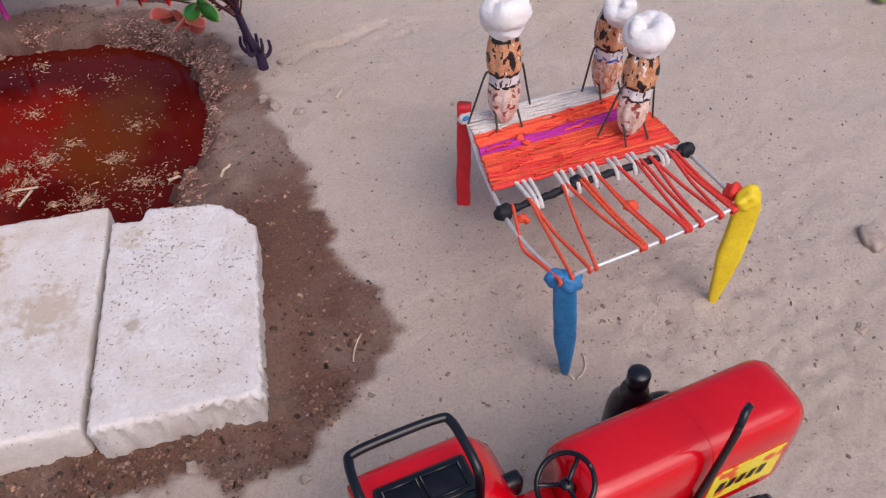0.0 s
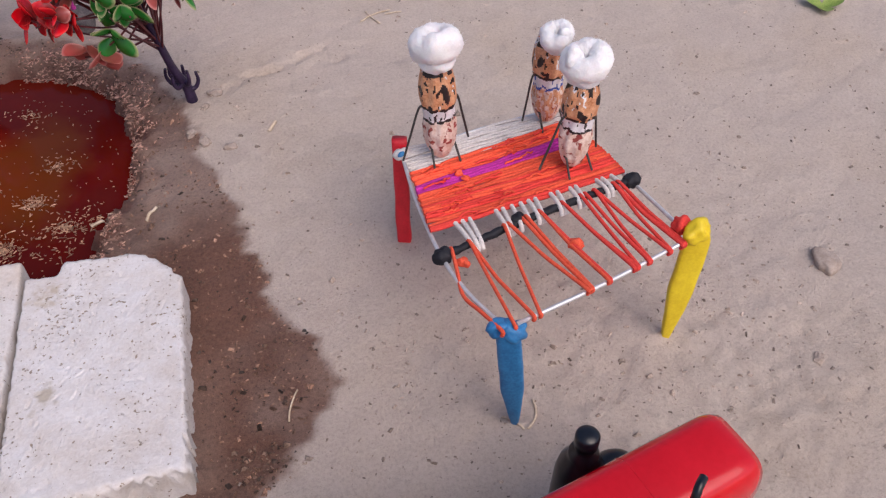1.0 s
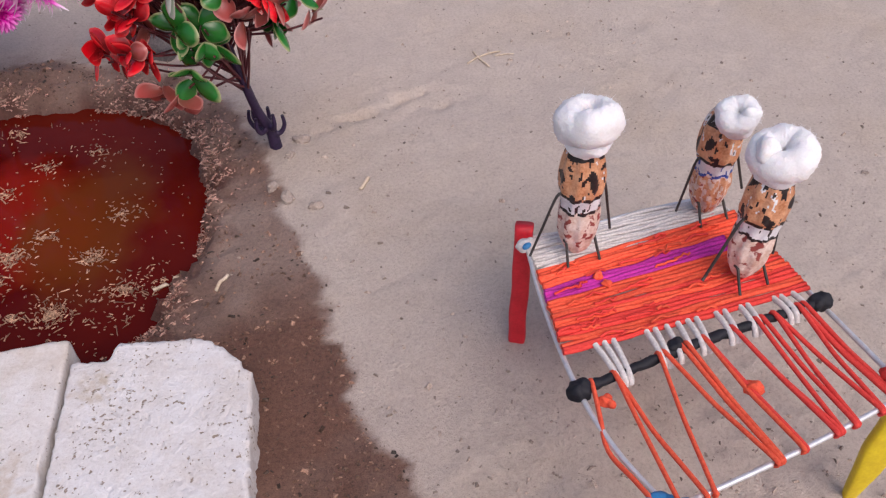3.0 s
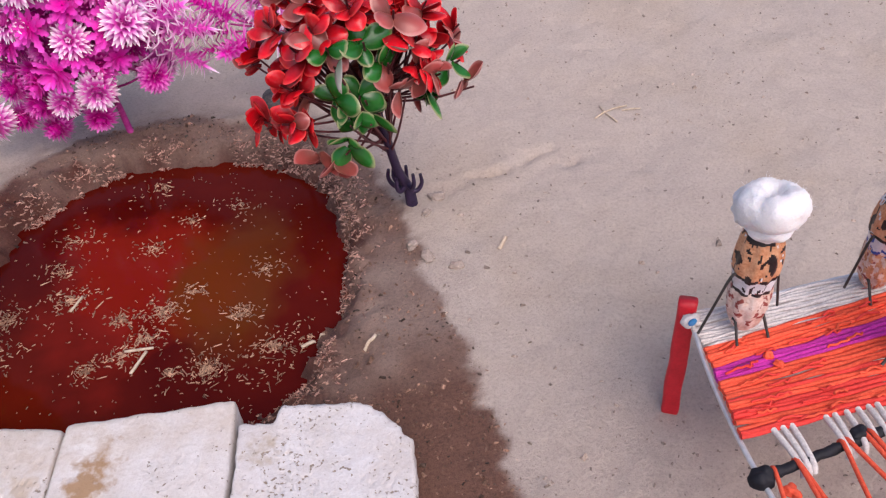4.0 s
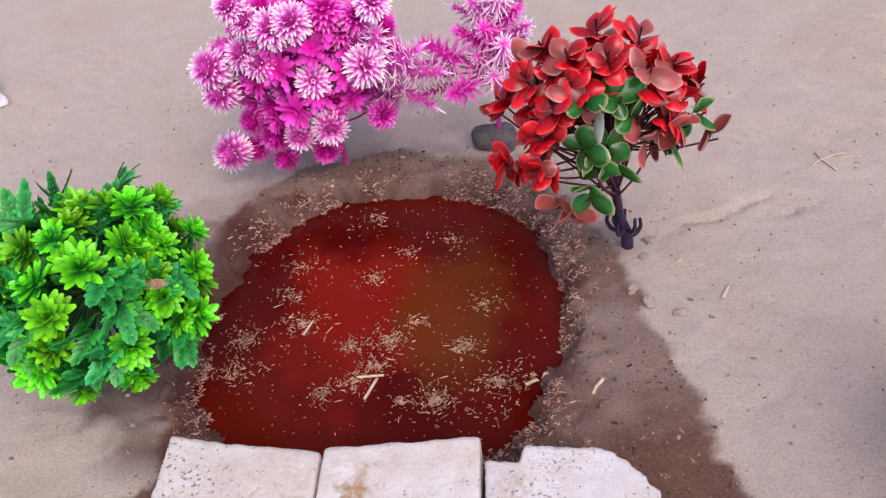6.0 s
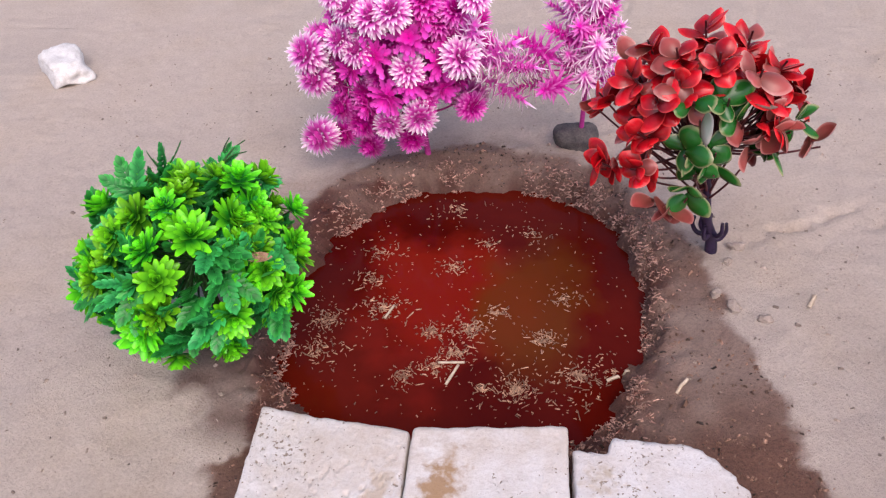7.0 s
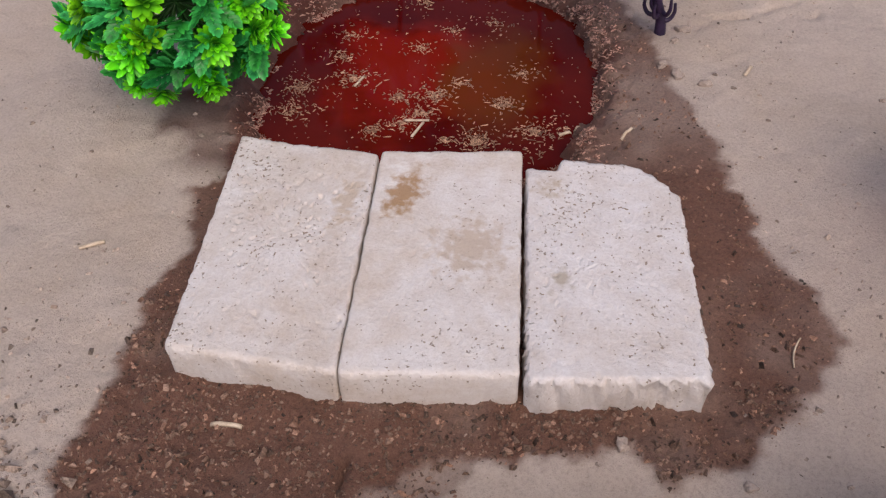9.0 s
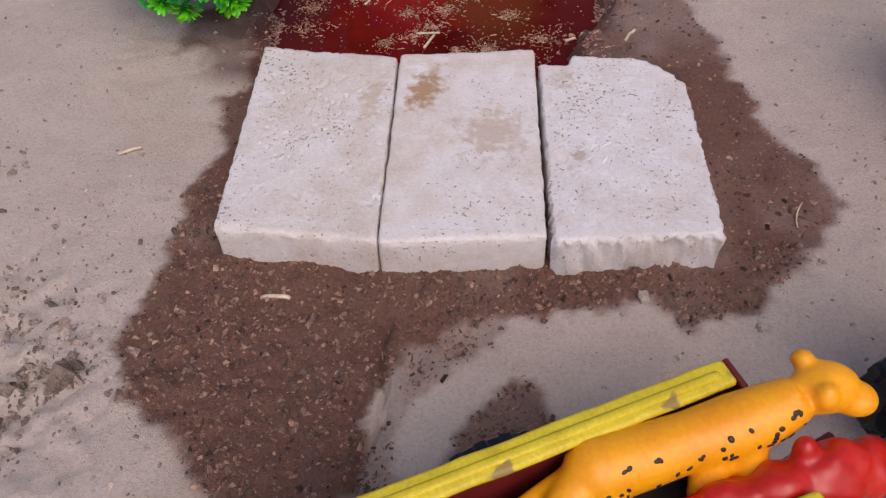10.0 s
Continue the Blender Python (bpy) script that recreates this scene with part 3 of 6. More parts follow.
def stick_leg(foot, top, wide, thick, across, point=0.35, name="leg", material=None, parent=None, label="", round_top=True):
    """A flat painted stick, cut to a point at the foot."""
    foot, top = Vector(foot), Vector(top)
    up = (top - foot).normalized()
    a = (Vector(across) - up * Vector(across).dot(up)).normalized()
    b = up.cross(a)
    bm = bmesh.new()
    rings = []
    H = (top - foot).length
    for i in range(25):
        k = i / 24
        w = wide * (min(1.0, 0.28 + 0.72 * k / point) if point else 1.0)
        if round_top and k > 0.86:
            w *= math.sqrt(max(0.05, 1 - ((k - 0.86) / 0.145) ** 2))
        w *= 1 + 0.05 * noise.noise(Vector((k * 9, wide * 900, 1)))
        t = thick * (0.6 + 0.4 * min(1, k / 0.15))
        c = foot + up * (H * k) + a * 0.0004 * noise.noise(Vector((k * 5, 3, wide * 700)))
        ring = []
        for j in range(14):
            q = 2 * math.pi * j / 14
            x, y = math.cos(q), math.sin(q)
            x, y = math.copysign(abs(x) ** 0.45, x), math.copysign(abs(y) ** 0.45, y)
            ring.append(bm.verts.new(c + a * (x * w / 2) + b * (y * t / 2)))
        rings.append(ring)
    for q, w in zip(rings, rings[1:]):
        for j in range(14):
            bm.faces.new((q[j], q[(j + 1) % 14], w[(j + 1) % 14], w[j]))
    bm.faces.new(rings[0][::-1])
    bm.faces.new(rings[-1])
    return part(name, bm, material, parent, label)


def yarn(bm, a, b, r=0.0008, sag=0.0, wob=0.0004, seed=0, n=14, sides=5):
    a, b = Vector(a), Vector(b)
    pts = []
    for i in range(n + 1):
        k = i / n
        p = a.lerp(b, k)
        p.z -= sag * 4 * k * (1 - k)
        s = Vector((k * 8 + seed * 3.7, seed * 1.3, 0.5))
        p += Vector((noise.noise(s), noise.noise(s + Vector((9, 0, 0))), noise.noise(s + Vector((0, 9, 0))))) * wob * 2
        pts.append(p)
    return tube(bm, pts, r, sides)


def string_cot():
    c = thing("string_cot", "miniature cot of orange, magenta and white yarn on painted stick legs", "cot")
    across = (1, -0.25, 0)
    stick_leg((0.2160, 0.0085, -0.003), (0.2165, 0.0175, 0.0600), 0.0072, 0.0050, across, 0.05, "leg", M["red_wood"], c, "red painted wooden leg", False)
    stick_leg((0.2485, -0.1035, -0.003), (0.2420, -0.0995, 0.0600), 0.0098, 0.0062, across, 0.4, "leg", M["blue_wood"], c, "blue painted wooden leg")
    stick_leg((0.3268, -0.0705, -0.003), (0.3302, -0.0665, 0.0650), 0.0112, 0.0042, (1, -0.15, 0), 0.45, "leg", M["yellow_wood"], c, "yellow painted wooden leg")
    stick_leg((0.2990, 0.0400, -0.003), (0.2970, 0.0400, 0.0560), 0.0072, 0.0050, across, 0.1, "leg", M["red_wood"], c)
    # daubs of paint and glue at the tops of the legs
    bm = bmesh.new()
    blob(bm, (0.2398, -0.0985, 0.0570), (0.0058, 0.0038, 0.0032), Matrix.Rotation(0.3, 4, "Z"), rough=0.0022, freq=260)
    blob(bm, (0.2448, -0.0998, 0.0555), (0.0054, 0.0040, 0.0045), rough=0.0022, freq=260)
    part("paint_daub", bm, M["blue_wood"], c, "lump of blue paint")
    bm = bmesh.new()
    blob(bm, (0.3288, -0.0660, 0.0622), (0.0068, 0.0045, 0.0048), Matrix.Rotation(0.6, 4, "Z"), rough=0.0024, freq=260)
    part("paint_daub", bm, M["yellow_wood"], c, "lump of yellow paint")
    rods = (
        [cot(0.02, 0, 0.0590), cot(0.5, -0.005, 0.0585), cot(0.95, 0, 0.0595)],
        [cot(0.01, 1.0, 0.0545), cot(-0.045, 0.75, 0.052), cot(-0.085, 0.45, 0.0525), cot(-0.075, 0.22, 0.0545), cot(-0.02, 0.02, 0.0565)],
        [cot(1.0, 0.06, 0.0590), cot(1.0, 0.38, 0.0555), cot(0.985, 0.7, 0.0535), cot(0.97, 0.95, 0.052)],
        [cot(0.0, 1.0, 0.0535), cot(0.5, 0.985, 0.0535), cot(0.97, 0.95, 0.052)],
    )
    for pts in rods:
        part("rod", tube(bmesh.new(), bent(pts, 6), 0.00095, 8), M["steel"], c, "bare steel wire rod")
    # crossbar bound with black tape
    pts = bent([cot(-0.085, 0.425, 0.0535), cot(0.25, 0.415, 0.0555), cot(0.6, 0.395, 0.0570), cot(0.99, 0.372, 0.0575)], 14)
    bm = tube(bmesh.new(), pts, 0.0018, 10)
    for v in bm.verts:
        v.co += Vector((noise.noise(v.co * 500), noise.noise(v.co * 500 + Vector((7, 0, 0))), noise.noise(v.co * 300 + Vector((0, 7, 0))))) * 0.0009
    part("crossbar", bm, M["tape"], c, "crossbar bound with black tape")
    for p, r in ((cot(-0.085, 0.425, 0.0535), 0.0036), (cot(0.985, 0.372, 0.0575), 0.0036), (cot(0.33, 0.425, 0.0568), 0.0026)):
        part("tape_knot", (lambda b: (blob(b, p, (r * 1.25, r, r), Matrix.Rotation(0.4, 4, "Z"), rough=0.0012, freq=420), b)[1])(bmesh.new()), M["tape"], c, "knot of black tape")
    # woven bands: rows of yarn from rail to rail
    def row_ends(k):
        return cot(-0.075 + 0.065 * k, 0.555 + 0.315 * k, 0.0545), cot(1.0 - 0.02 * k, 0.43 + 0.40 * k, 0.0570 - 0.002 * k)
    bands = {"orange": bmesh.new(), "magenta": bmesh.new(), "red": bmesh.new()}
    n = 25
    for i in range(n):
        k = i / (n - 1)
        a, b = row_ends(k)
        which = "magenta" if 0.60 < k < 0.78 else ("red" if i in (0, 1, 4, 5, 6, 9) else "orange")
        if which == "magenta":
            # the magenta stripe stops short of the right-hand rail
            e = a.lerp(b, 0.86)
            yarn(bands["magenta"], a, e, 0.00105, 0.0005, 0.00035, i, 26)
            yarn(bands["orange"], e, b, 0.00105, 0.0, 0.0003, i + 50, 6)
        else:
            yarn(bands[which], a, b, 0.00105, 0.0005, 0.0004, i, 28)
    # lifted loops and fluff over the weave
    rng = random.Random(4)
    for i in range(46):
        k, s = rng.random(), rng.random() * 0.85
        a, b = row_ends(k)
        p = a.lerp(b, s) + Vector((0, 0, 0.0011))
        q = a.lerp(b, s + 0.05 + 0.08 * rng.random()) + Vector((0, 0, 0.0011))
        yarn(bands["red" if rng.random() < 0.5 else "orange"], p, q, 0.0005, -0.0006, 0.0006, i + 90, 5)
    part("woven_band", bands["orange"], M["orange_yarn"], c, "orange woven yarn")
    part("woven_band", bands["red"], M["red_yarn"], c, "red woven yarn")
    part("woven_band", bands["magenta"], M["purple_yarn"], c, "magenta woven yarn stripe")
    for k, s in ((0.72, 0.24), (0.60, 0.26)):
        a, b = row_ends(k)
        part("yarn_knot", (lambda bb: (blob(bb, a.lerp(b, s) + Vector((0, 0, 0.0014)), (0.0018, 0.0015, 0.0012), rough=0.0012, freq=700), bb)[1])(bmesh.new()), M["orange_yarn"], c)
    for i in range(13):
        k = i / 12
        bmw = bmesh.new()
        yarn(bmw, cot(0.0, 0.885 + 0.135 * k, 0.0545), cot(0.965, 0.80 + 0.135 * k, 0.0540), 0.00075, 0.0004, 0.0006, i + 20, 18)
        part("webbing_yarn", bmw, M["white_yarn"], c, "white yarn" if i == 0 else "")
    part("cord_end", (lambda b: (blob(b, cot(-0.005, 0.985, 0.0565), (0.0040, 0.0028, 0.0028), Matrix.Rotation(0.4, 4, "Z"), rough=0.001, freq=500), b)[1])(bmesh.new()), M["white_yarn"], c, "white yarn wound round the rail")
    part("cord_end", (lambda b: (blob(b, cot(-0.01, 0.965, 0.0582), (0.0022, 0.0012, 0.0012), Matrix.Rotation(0.7, 4, "Z")), b)[1])(bmesh.new()), M["blue_wood"], c, "scrap of blue yarn")
    # white loops from the weave over the crossbar
    for i, s in enumerate((0.12, 0.155, 0.19, 0.32, 0.355, 0.40, 0.445, 0.485, 0.52, 0.60, 0.635, 0.70, 0.73, 0.84, 0.87, 0.92)):
        a, b = row_ends(0.0)
        p = a.lerp(b, s)
        q = pts[int(s * (len(pts) - 1))] + Vector((0.003, -0.0012, 0.0012))
        r = q + Vector((0.0004, -0.0020, -0.0026))
        part("loop", tube(bmesh.new(), bent([p, p.lerp(q, 0.5) + Vector((0, 0, 0.0006)), q, r], 4), 0.00108, 6), M["white_yarn"], c)
    # slack zigzag cords between crossbar and front rod
    zig = ((0.05, -0.06, 0), (0.16, 0.005, 0), (0.165, 0.10, 0), (0.355, 0.135, 0), (0.36, 0.385, 0), (0.445, 0.40, 0), (0.455, 0.41, 0), (0.525, 0.50, 0), (0.535, 0.51, 1), (0.655, 0.645, 1), (0.665, 0.66, 1),
           (0.755, 0.67, 1), (0.765, 0.73, 1), (0.81, 0.74, 1), (0.82, 0.85, 1), (0.905, 0.86, 1), (0.915, 0.925, 1), (0.925, 0.935, 1), (0.935, 0.945, 1))
    for i, (a, b, red) in enumerate(zig):
        p = pts[int(a * (len(pts) - 1))] + Vector((0, 0, 0.0018))
        q = cot(b, 0.0, 0.0602)
        mid = p.lerp(q, 0.5) + Vector((0.0012 * noise.noise(Vector((i * 2.3, 4, 0))), 0, -0.0012 - 0.001 * noise.noise(Vector((i * 1.7, 0, 0)))))
        if i == 0:
            mid += Vector((-0.0045, 0, -0.003))
        hook = [q + Vector((0.0004, -0.0017, -0.0004)), q + Vector((0.0002, -0.0012, -0.0020))]
        bm = tube(bmesh.new(), bent([p + Vector((-0.0004, 0.0016, -0.002)), p, p.lerp(mid, 0.5), mid, mid.lerp(q, 0.5), q, *hook], 5), 0.00085, 6)
        part("cord", bm, M["red_yarn" if red else "orange_yarn"], c)
    part("yarn_knot", (lambda b: (blob(b, cot(0.985, 0.06, 0.0615), (0.0036, 0.0036, 0.0042), rough=0.0028, freq=380), b)[1])(bmesh.new()), M["red_yarn"], c, "tangle of red yarn")
    part("yarn_knot", (lambda b: (blob(b, cot(-0.01, 0.36, 0.0535), (0.0022, 0.0026, 0.0022), rough=0.002, freq=480), b)[1])(bmesh.new()), M["orange_yarn"], c)
    part("yarn_knot", (lambda b: (blob(b, cot(0.50, 0.205, 0.0570), (0.0032, 0.0026, 0.0022), rough=0.0022, freq=480), b)[1])(bmesh.new()), M["orange_yarn"], c)
    return c


string_cot()


# ---------- peanut figurines with cotton-wool tops ----------
def figurine(base, lean, label, seed, facing=0.0, size=1.0, hat=1.0, hat_shift=(0, 0)):
    """A peanut shell with painted patches, bent wires for limbs and a wad of cotton on top: one mesh."""
    rng = random.Random(seed)
    bm = bmesh.new()
    H = 0.0455 * size
    up = Vector((lean[0], lean[1], 1)).normalized()
    T = up.to_track_quat("Z", "Y").to_matrix() @ Matrix.Rotation(facing, 3, "Z")
    base = Vector(base)
    seg, rows = 84, 104
    rings = []
    for i in range(rows + 1):
        k = i / rows
        r = 0.0083 * size * math.sqrt(max(0.0, 1 - abs(2 * k - 1) ** 3.0)) * (1 - 0.13 * math.exp(-((k - 0.47) / 0.10) ** 2))
        r *= (0.84 + 0.12 * k) / size ** 0.6
        ring = []
        for j in range(seg):
            q = 2 * math.pi * j / seg
            ridge = 1 + 0.045 * math.cos(q * 9 + 2 * math.sin(k * 6)) + 0.05 * noise.noise(Vector((math.cos(q) * 3, math.sin(q) * 3, k * 14 + seed)))
            ring.append(bm.verts.new(base + T @ Vector((r * ridge * math.cos(q), r * ridge * math.sin(q), k * H))))
        rings.append(ring)
    for i in range(rows):
        for j in range(seg):
            f = bm.faces.new((rings[i][j], rings[i][(j + 1) % seg], rings[i + 1][(j + 1) % seg], rings[i + 1][j]))
            k, q = (i + 0.5) / rows, 2 * math.pi * j / seg
            s = Vector((math.cos(q) * 2.2, math.sin(q) * 2.2, k * 7 + seed * 5.1))
            h, g = noise.noise(s * 1.1), noise.noise(s * 2.3 + Vector((3, 1, 7)))
            kk = k + 0.02 * h
            if kk > 0.86 and h > -0.25:
                f.material_index = 3
            elif kk > 0.58:
                f.material_index = 3 if (h > 0.30 or g > 0.42) else (2 if h < -0.33 and g > 0 else 1)
            elif kk > 0.55:
                f.material_index = 3 if g < 0.25 else 1
            elif kk > 0.455:
                f.material_index = 2 if g < 0.30 else (4 if seed == 2 else 3)
            elif kk > 0.43:
                f.material_index = (4 if seed == 2 else 3) if g < 0.28 else 0
            else:
                f.material_index = 1 if seed == 2 and g > 0.0 else 0
    bm.faces.new(rings[0][::-1])
    bm.faces.new(rings[-1])
    # wire limbs, spread along the cot's width
    side = T @ Vector((1, 0, 0))
    front = T @ Vector((0, -1, 0))
    wide, ahead = COT_U.normalized(), -COT_V.normalized()
    for sx in (-1, 1):
        a = base + up * H * 0.56 + wide * sx * 0.0074 * size
        e = base + up * H * 0.10 + wide * sx * (0.0165 if (seed + (sx > 0)) % 2 else 0.0125) * size
        tube(bm, bent([a - wide * sx * 0.002, a + wide * sx * 0.001, a.lerp(e, 0.5) + wide * sx * 0.0006, e], 4), 0.00055, 6, mi=5)
        a = base + up * H * 0.16 + wide * sx * 0.0050 * size + ahead * 0.003
        e = a + ahead * 0.006 + wide * sx * 0.0008
        e.z = base.z + 0.0008
        tube(bm, bent([a - ahead * 0.002, a, a.lerp(e, 0.5), e], 4), 0.00055, 6, mi=5)
    # cotton: a thick uneven roll wound round the top, with a loose end
    top = base + up * H * 0.90 + side * hat_shift[0] + front * hat_shift[1] + up * hat_shift[2]
    h = hat * size
    n1, n2 = 72, 34
    grid = []
    for i in range(n1):
        q = 2 * math.pi * i / n1
        w = Vector((math.cos(q), math.sin(q), seed * 2.0))
        R = (0.0062 + 0.0008 * noise.noise(w * 1.3)) * h
        c = top + side * math.cos(q) * R + front * math.sin(q) * R * 0.9 + up * (0.0062 + 0.0020 * math.sin(q * 1.0 + seed * 1.9) + 0.0006 * noise.noise(w * 1.2)) * h
        rr = (0.0045 + 0.0012 * noise.noise(w * 0.9 + Vector((5, 0, 0)))) * h
        ring = []
        for j in range(n2):
            p = 2 * math.pi * j / n2
            d = (side * math.cos(q) + front * math.sin(q)) * math.cos(p) + up * math.sin(p) * (1.35 if seed == 1 else 1.15)
            v = c + d * rr
            s = v + (side * math.sin(q) - front * math.cos(q)) * 0.004 * math.sin(p + q)
            v += d * (noise.noise(s * 200) * 0.0006 + noise.noise(s * 900) * 0.00035 + noise.noise(s * 2200) * 0.0003)
            ring.append(bm.verts.new(v))
        grid.append(ring)
    for i in range(n1):
        for j in range(n2):
            bm.faces.new((grid[i][j], grid[(i + 1) % n1][j], grid[(i + 1) % n1][(j + 1) % n2], grid[i][(j + 1) % n2])).material_index = 6
    blob(bm, top + up * 0.0005 * h, (0.0080 * h, 0.0076 * h, 0.0058 * h), T.to_4x4(), 40, 28, 0.0010, 350, 6)
    tuft = top + side * (-0.0086 if seed == 1 else 0.005) * h + up * (0.0000 if seed == 1 else 0.0085) * h + front * (0.004 if seed == 1 else -0.003)
    blob(bm, tuft, (0.0036 * h, 0.0040 * h, (0.0078 if seed == 1 else 0.0048) * h), T.to_4x4(), 36, 26, 0.0016, 300, 6)
    # loose fibres
    for i in range(420):
        i1, j1 = rng.randrange(n1), rng.randrange(n2)
        a = grid[i1][j1].co.copy()
        d = (a - top).normalized()
        t = Vector((rng.uniform(-1, 1), rng.uniform(-1, 1), rng.uniform(-1, 1)))
        b = a + d * rng.uniform(0.0002, 0.0010) + t * 0.0012
        tube(bm, [a - d * 0.0003, a.lerp(b, 0.5) + d * 0.0003, b], 0.00006, 3, 0.00003, mi=6)
    ob = mesh_object("figurine", bm, [M["shell"], M["paint_tan"], M["paint_white"], M["paint_black"], M["paint_blue"], M["wire"], M["cotton"]])
    return tagged(ob, label, "figurine", "figurines on the cot")


M["paint_tan"] = mat("tan_paint", (0.46, 0.17, 0.07), (0.76, 0.42, 0.24), 0.45, 250, 1200, 0.5)
M["paint_white"] = mat("white_paint", (0.62, 0.62, 0.66), (0.80, 0.80, 0.82), 0.4, 250, 1200, 0.5)
M["paint_black"] = mat("black_paint", (0.006, 0.005, 0.007), (0.030, 0.020, 0.020), 0.45, 250, 1200, 0.5)
M["paint_blue"] = mat("blue_paint", (0.02, 0.05, 0.28), (0.05, 0.12, 0.45), 0.4, 250, 1200, 0.5)
figurine(cot(0.195, 0.905, 0.0548), (-0.05, 0.0), "peanut-shell figurine with painted patches and rolled cotton-wool hat", 1, 0.15, 1.20, 0.90, (0.0014, 0, 0.0046))
figurine(cot(0.850, 0.885, 0.0545), (-0.04, 0.0), "peanut-shell figurine with blue painted band and small cotton hat", 2, -0.1, 1.12, 0.68, (0.0092, -0.001, 0.0022))
figurine(cot(0.765, 0.570, 0.0570), (0.03, 0.06), "peanut-shell figurine with pale lower half and wide cotton hat", 3, 0.1, 1.10, 0.94, (0.0006, 0, 0.0018))

# ---------- toy tractor ----------
def place(origin, degrees):
    return pose(*origin, 0, 0, degrees)


def tyre_wheel(parent, a, w, r, width, name="wheel", lugs=18):
    """A treaded tyre with a rim, its axle along the local y axis."""
    T = Matrix.Rotation(math.pi / 2, 4, "X")
    bm = bmesh.new()
    h = width / 2
    rings = []
    for j in range(lugs * 8):
        q = 2 * math.pi * j / (lugs * 8)
        ring = []
        for k, (rr, y) in enumerate(((0.55, -0.85), (0.62, -1.0), (0.86, -1.0), (0.96, -0.75), (0.97, -0.05), (0.97, 0.05), (0.96, 0.75), (0.86, 1.0), (0.62, 1.0), (0.55, 0.85))):
            raised = 3 <= k <= 6 and (j + (4 if k > 4 else 0)) % 8 < 4
            d = r * (rr + (0.035 if raised else -0.02 if 3 <= k <= 6 else 0.0))
            ring.append(bm.verts.new((a + math.sin(q) * d, w + y * h, r + math.cos(q) * d)))
        rings.append(ring)
    for u, v in zip(rings, rings[1:] + rings[:1]):
        for k in range(10):
            bm.faces.new((u[k], u[(k + 1) % 10], v[(k + 1) % 10], v[k]))
    bmesh.ops.recalc_face_normals(bm, faces=bm.faces)
    tyre = part(name, bm, M["black_plastic"], parent, "black treaded toy wheel", smooth=False)
    bm = bmesh.new()
    lathe(bm, [(r * 0.12, -h * 0.9), (r * 0.5, -h * 0.6), (r * 0.58, -h * 0.8), (r * 0.58, h * 0.8), (r * 0.5, h * 0.6), (r * 0.12, h * 0.9)], (a, w, r), T, 28)
    part("rim", bm, M["trolley_yellow"], tyre, "yellow rim")


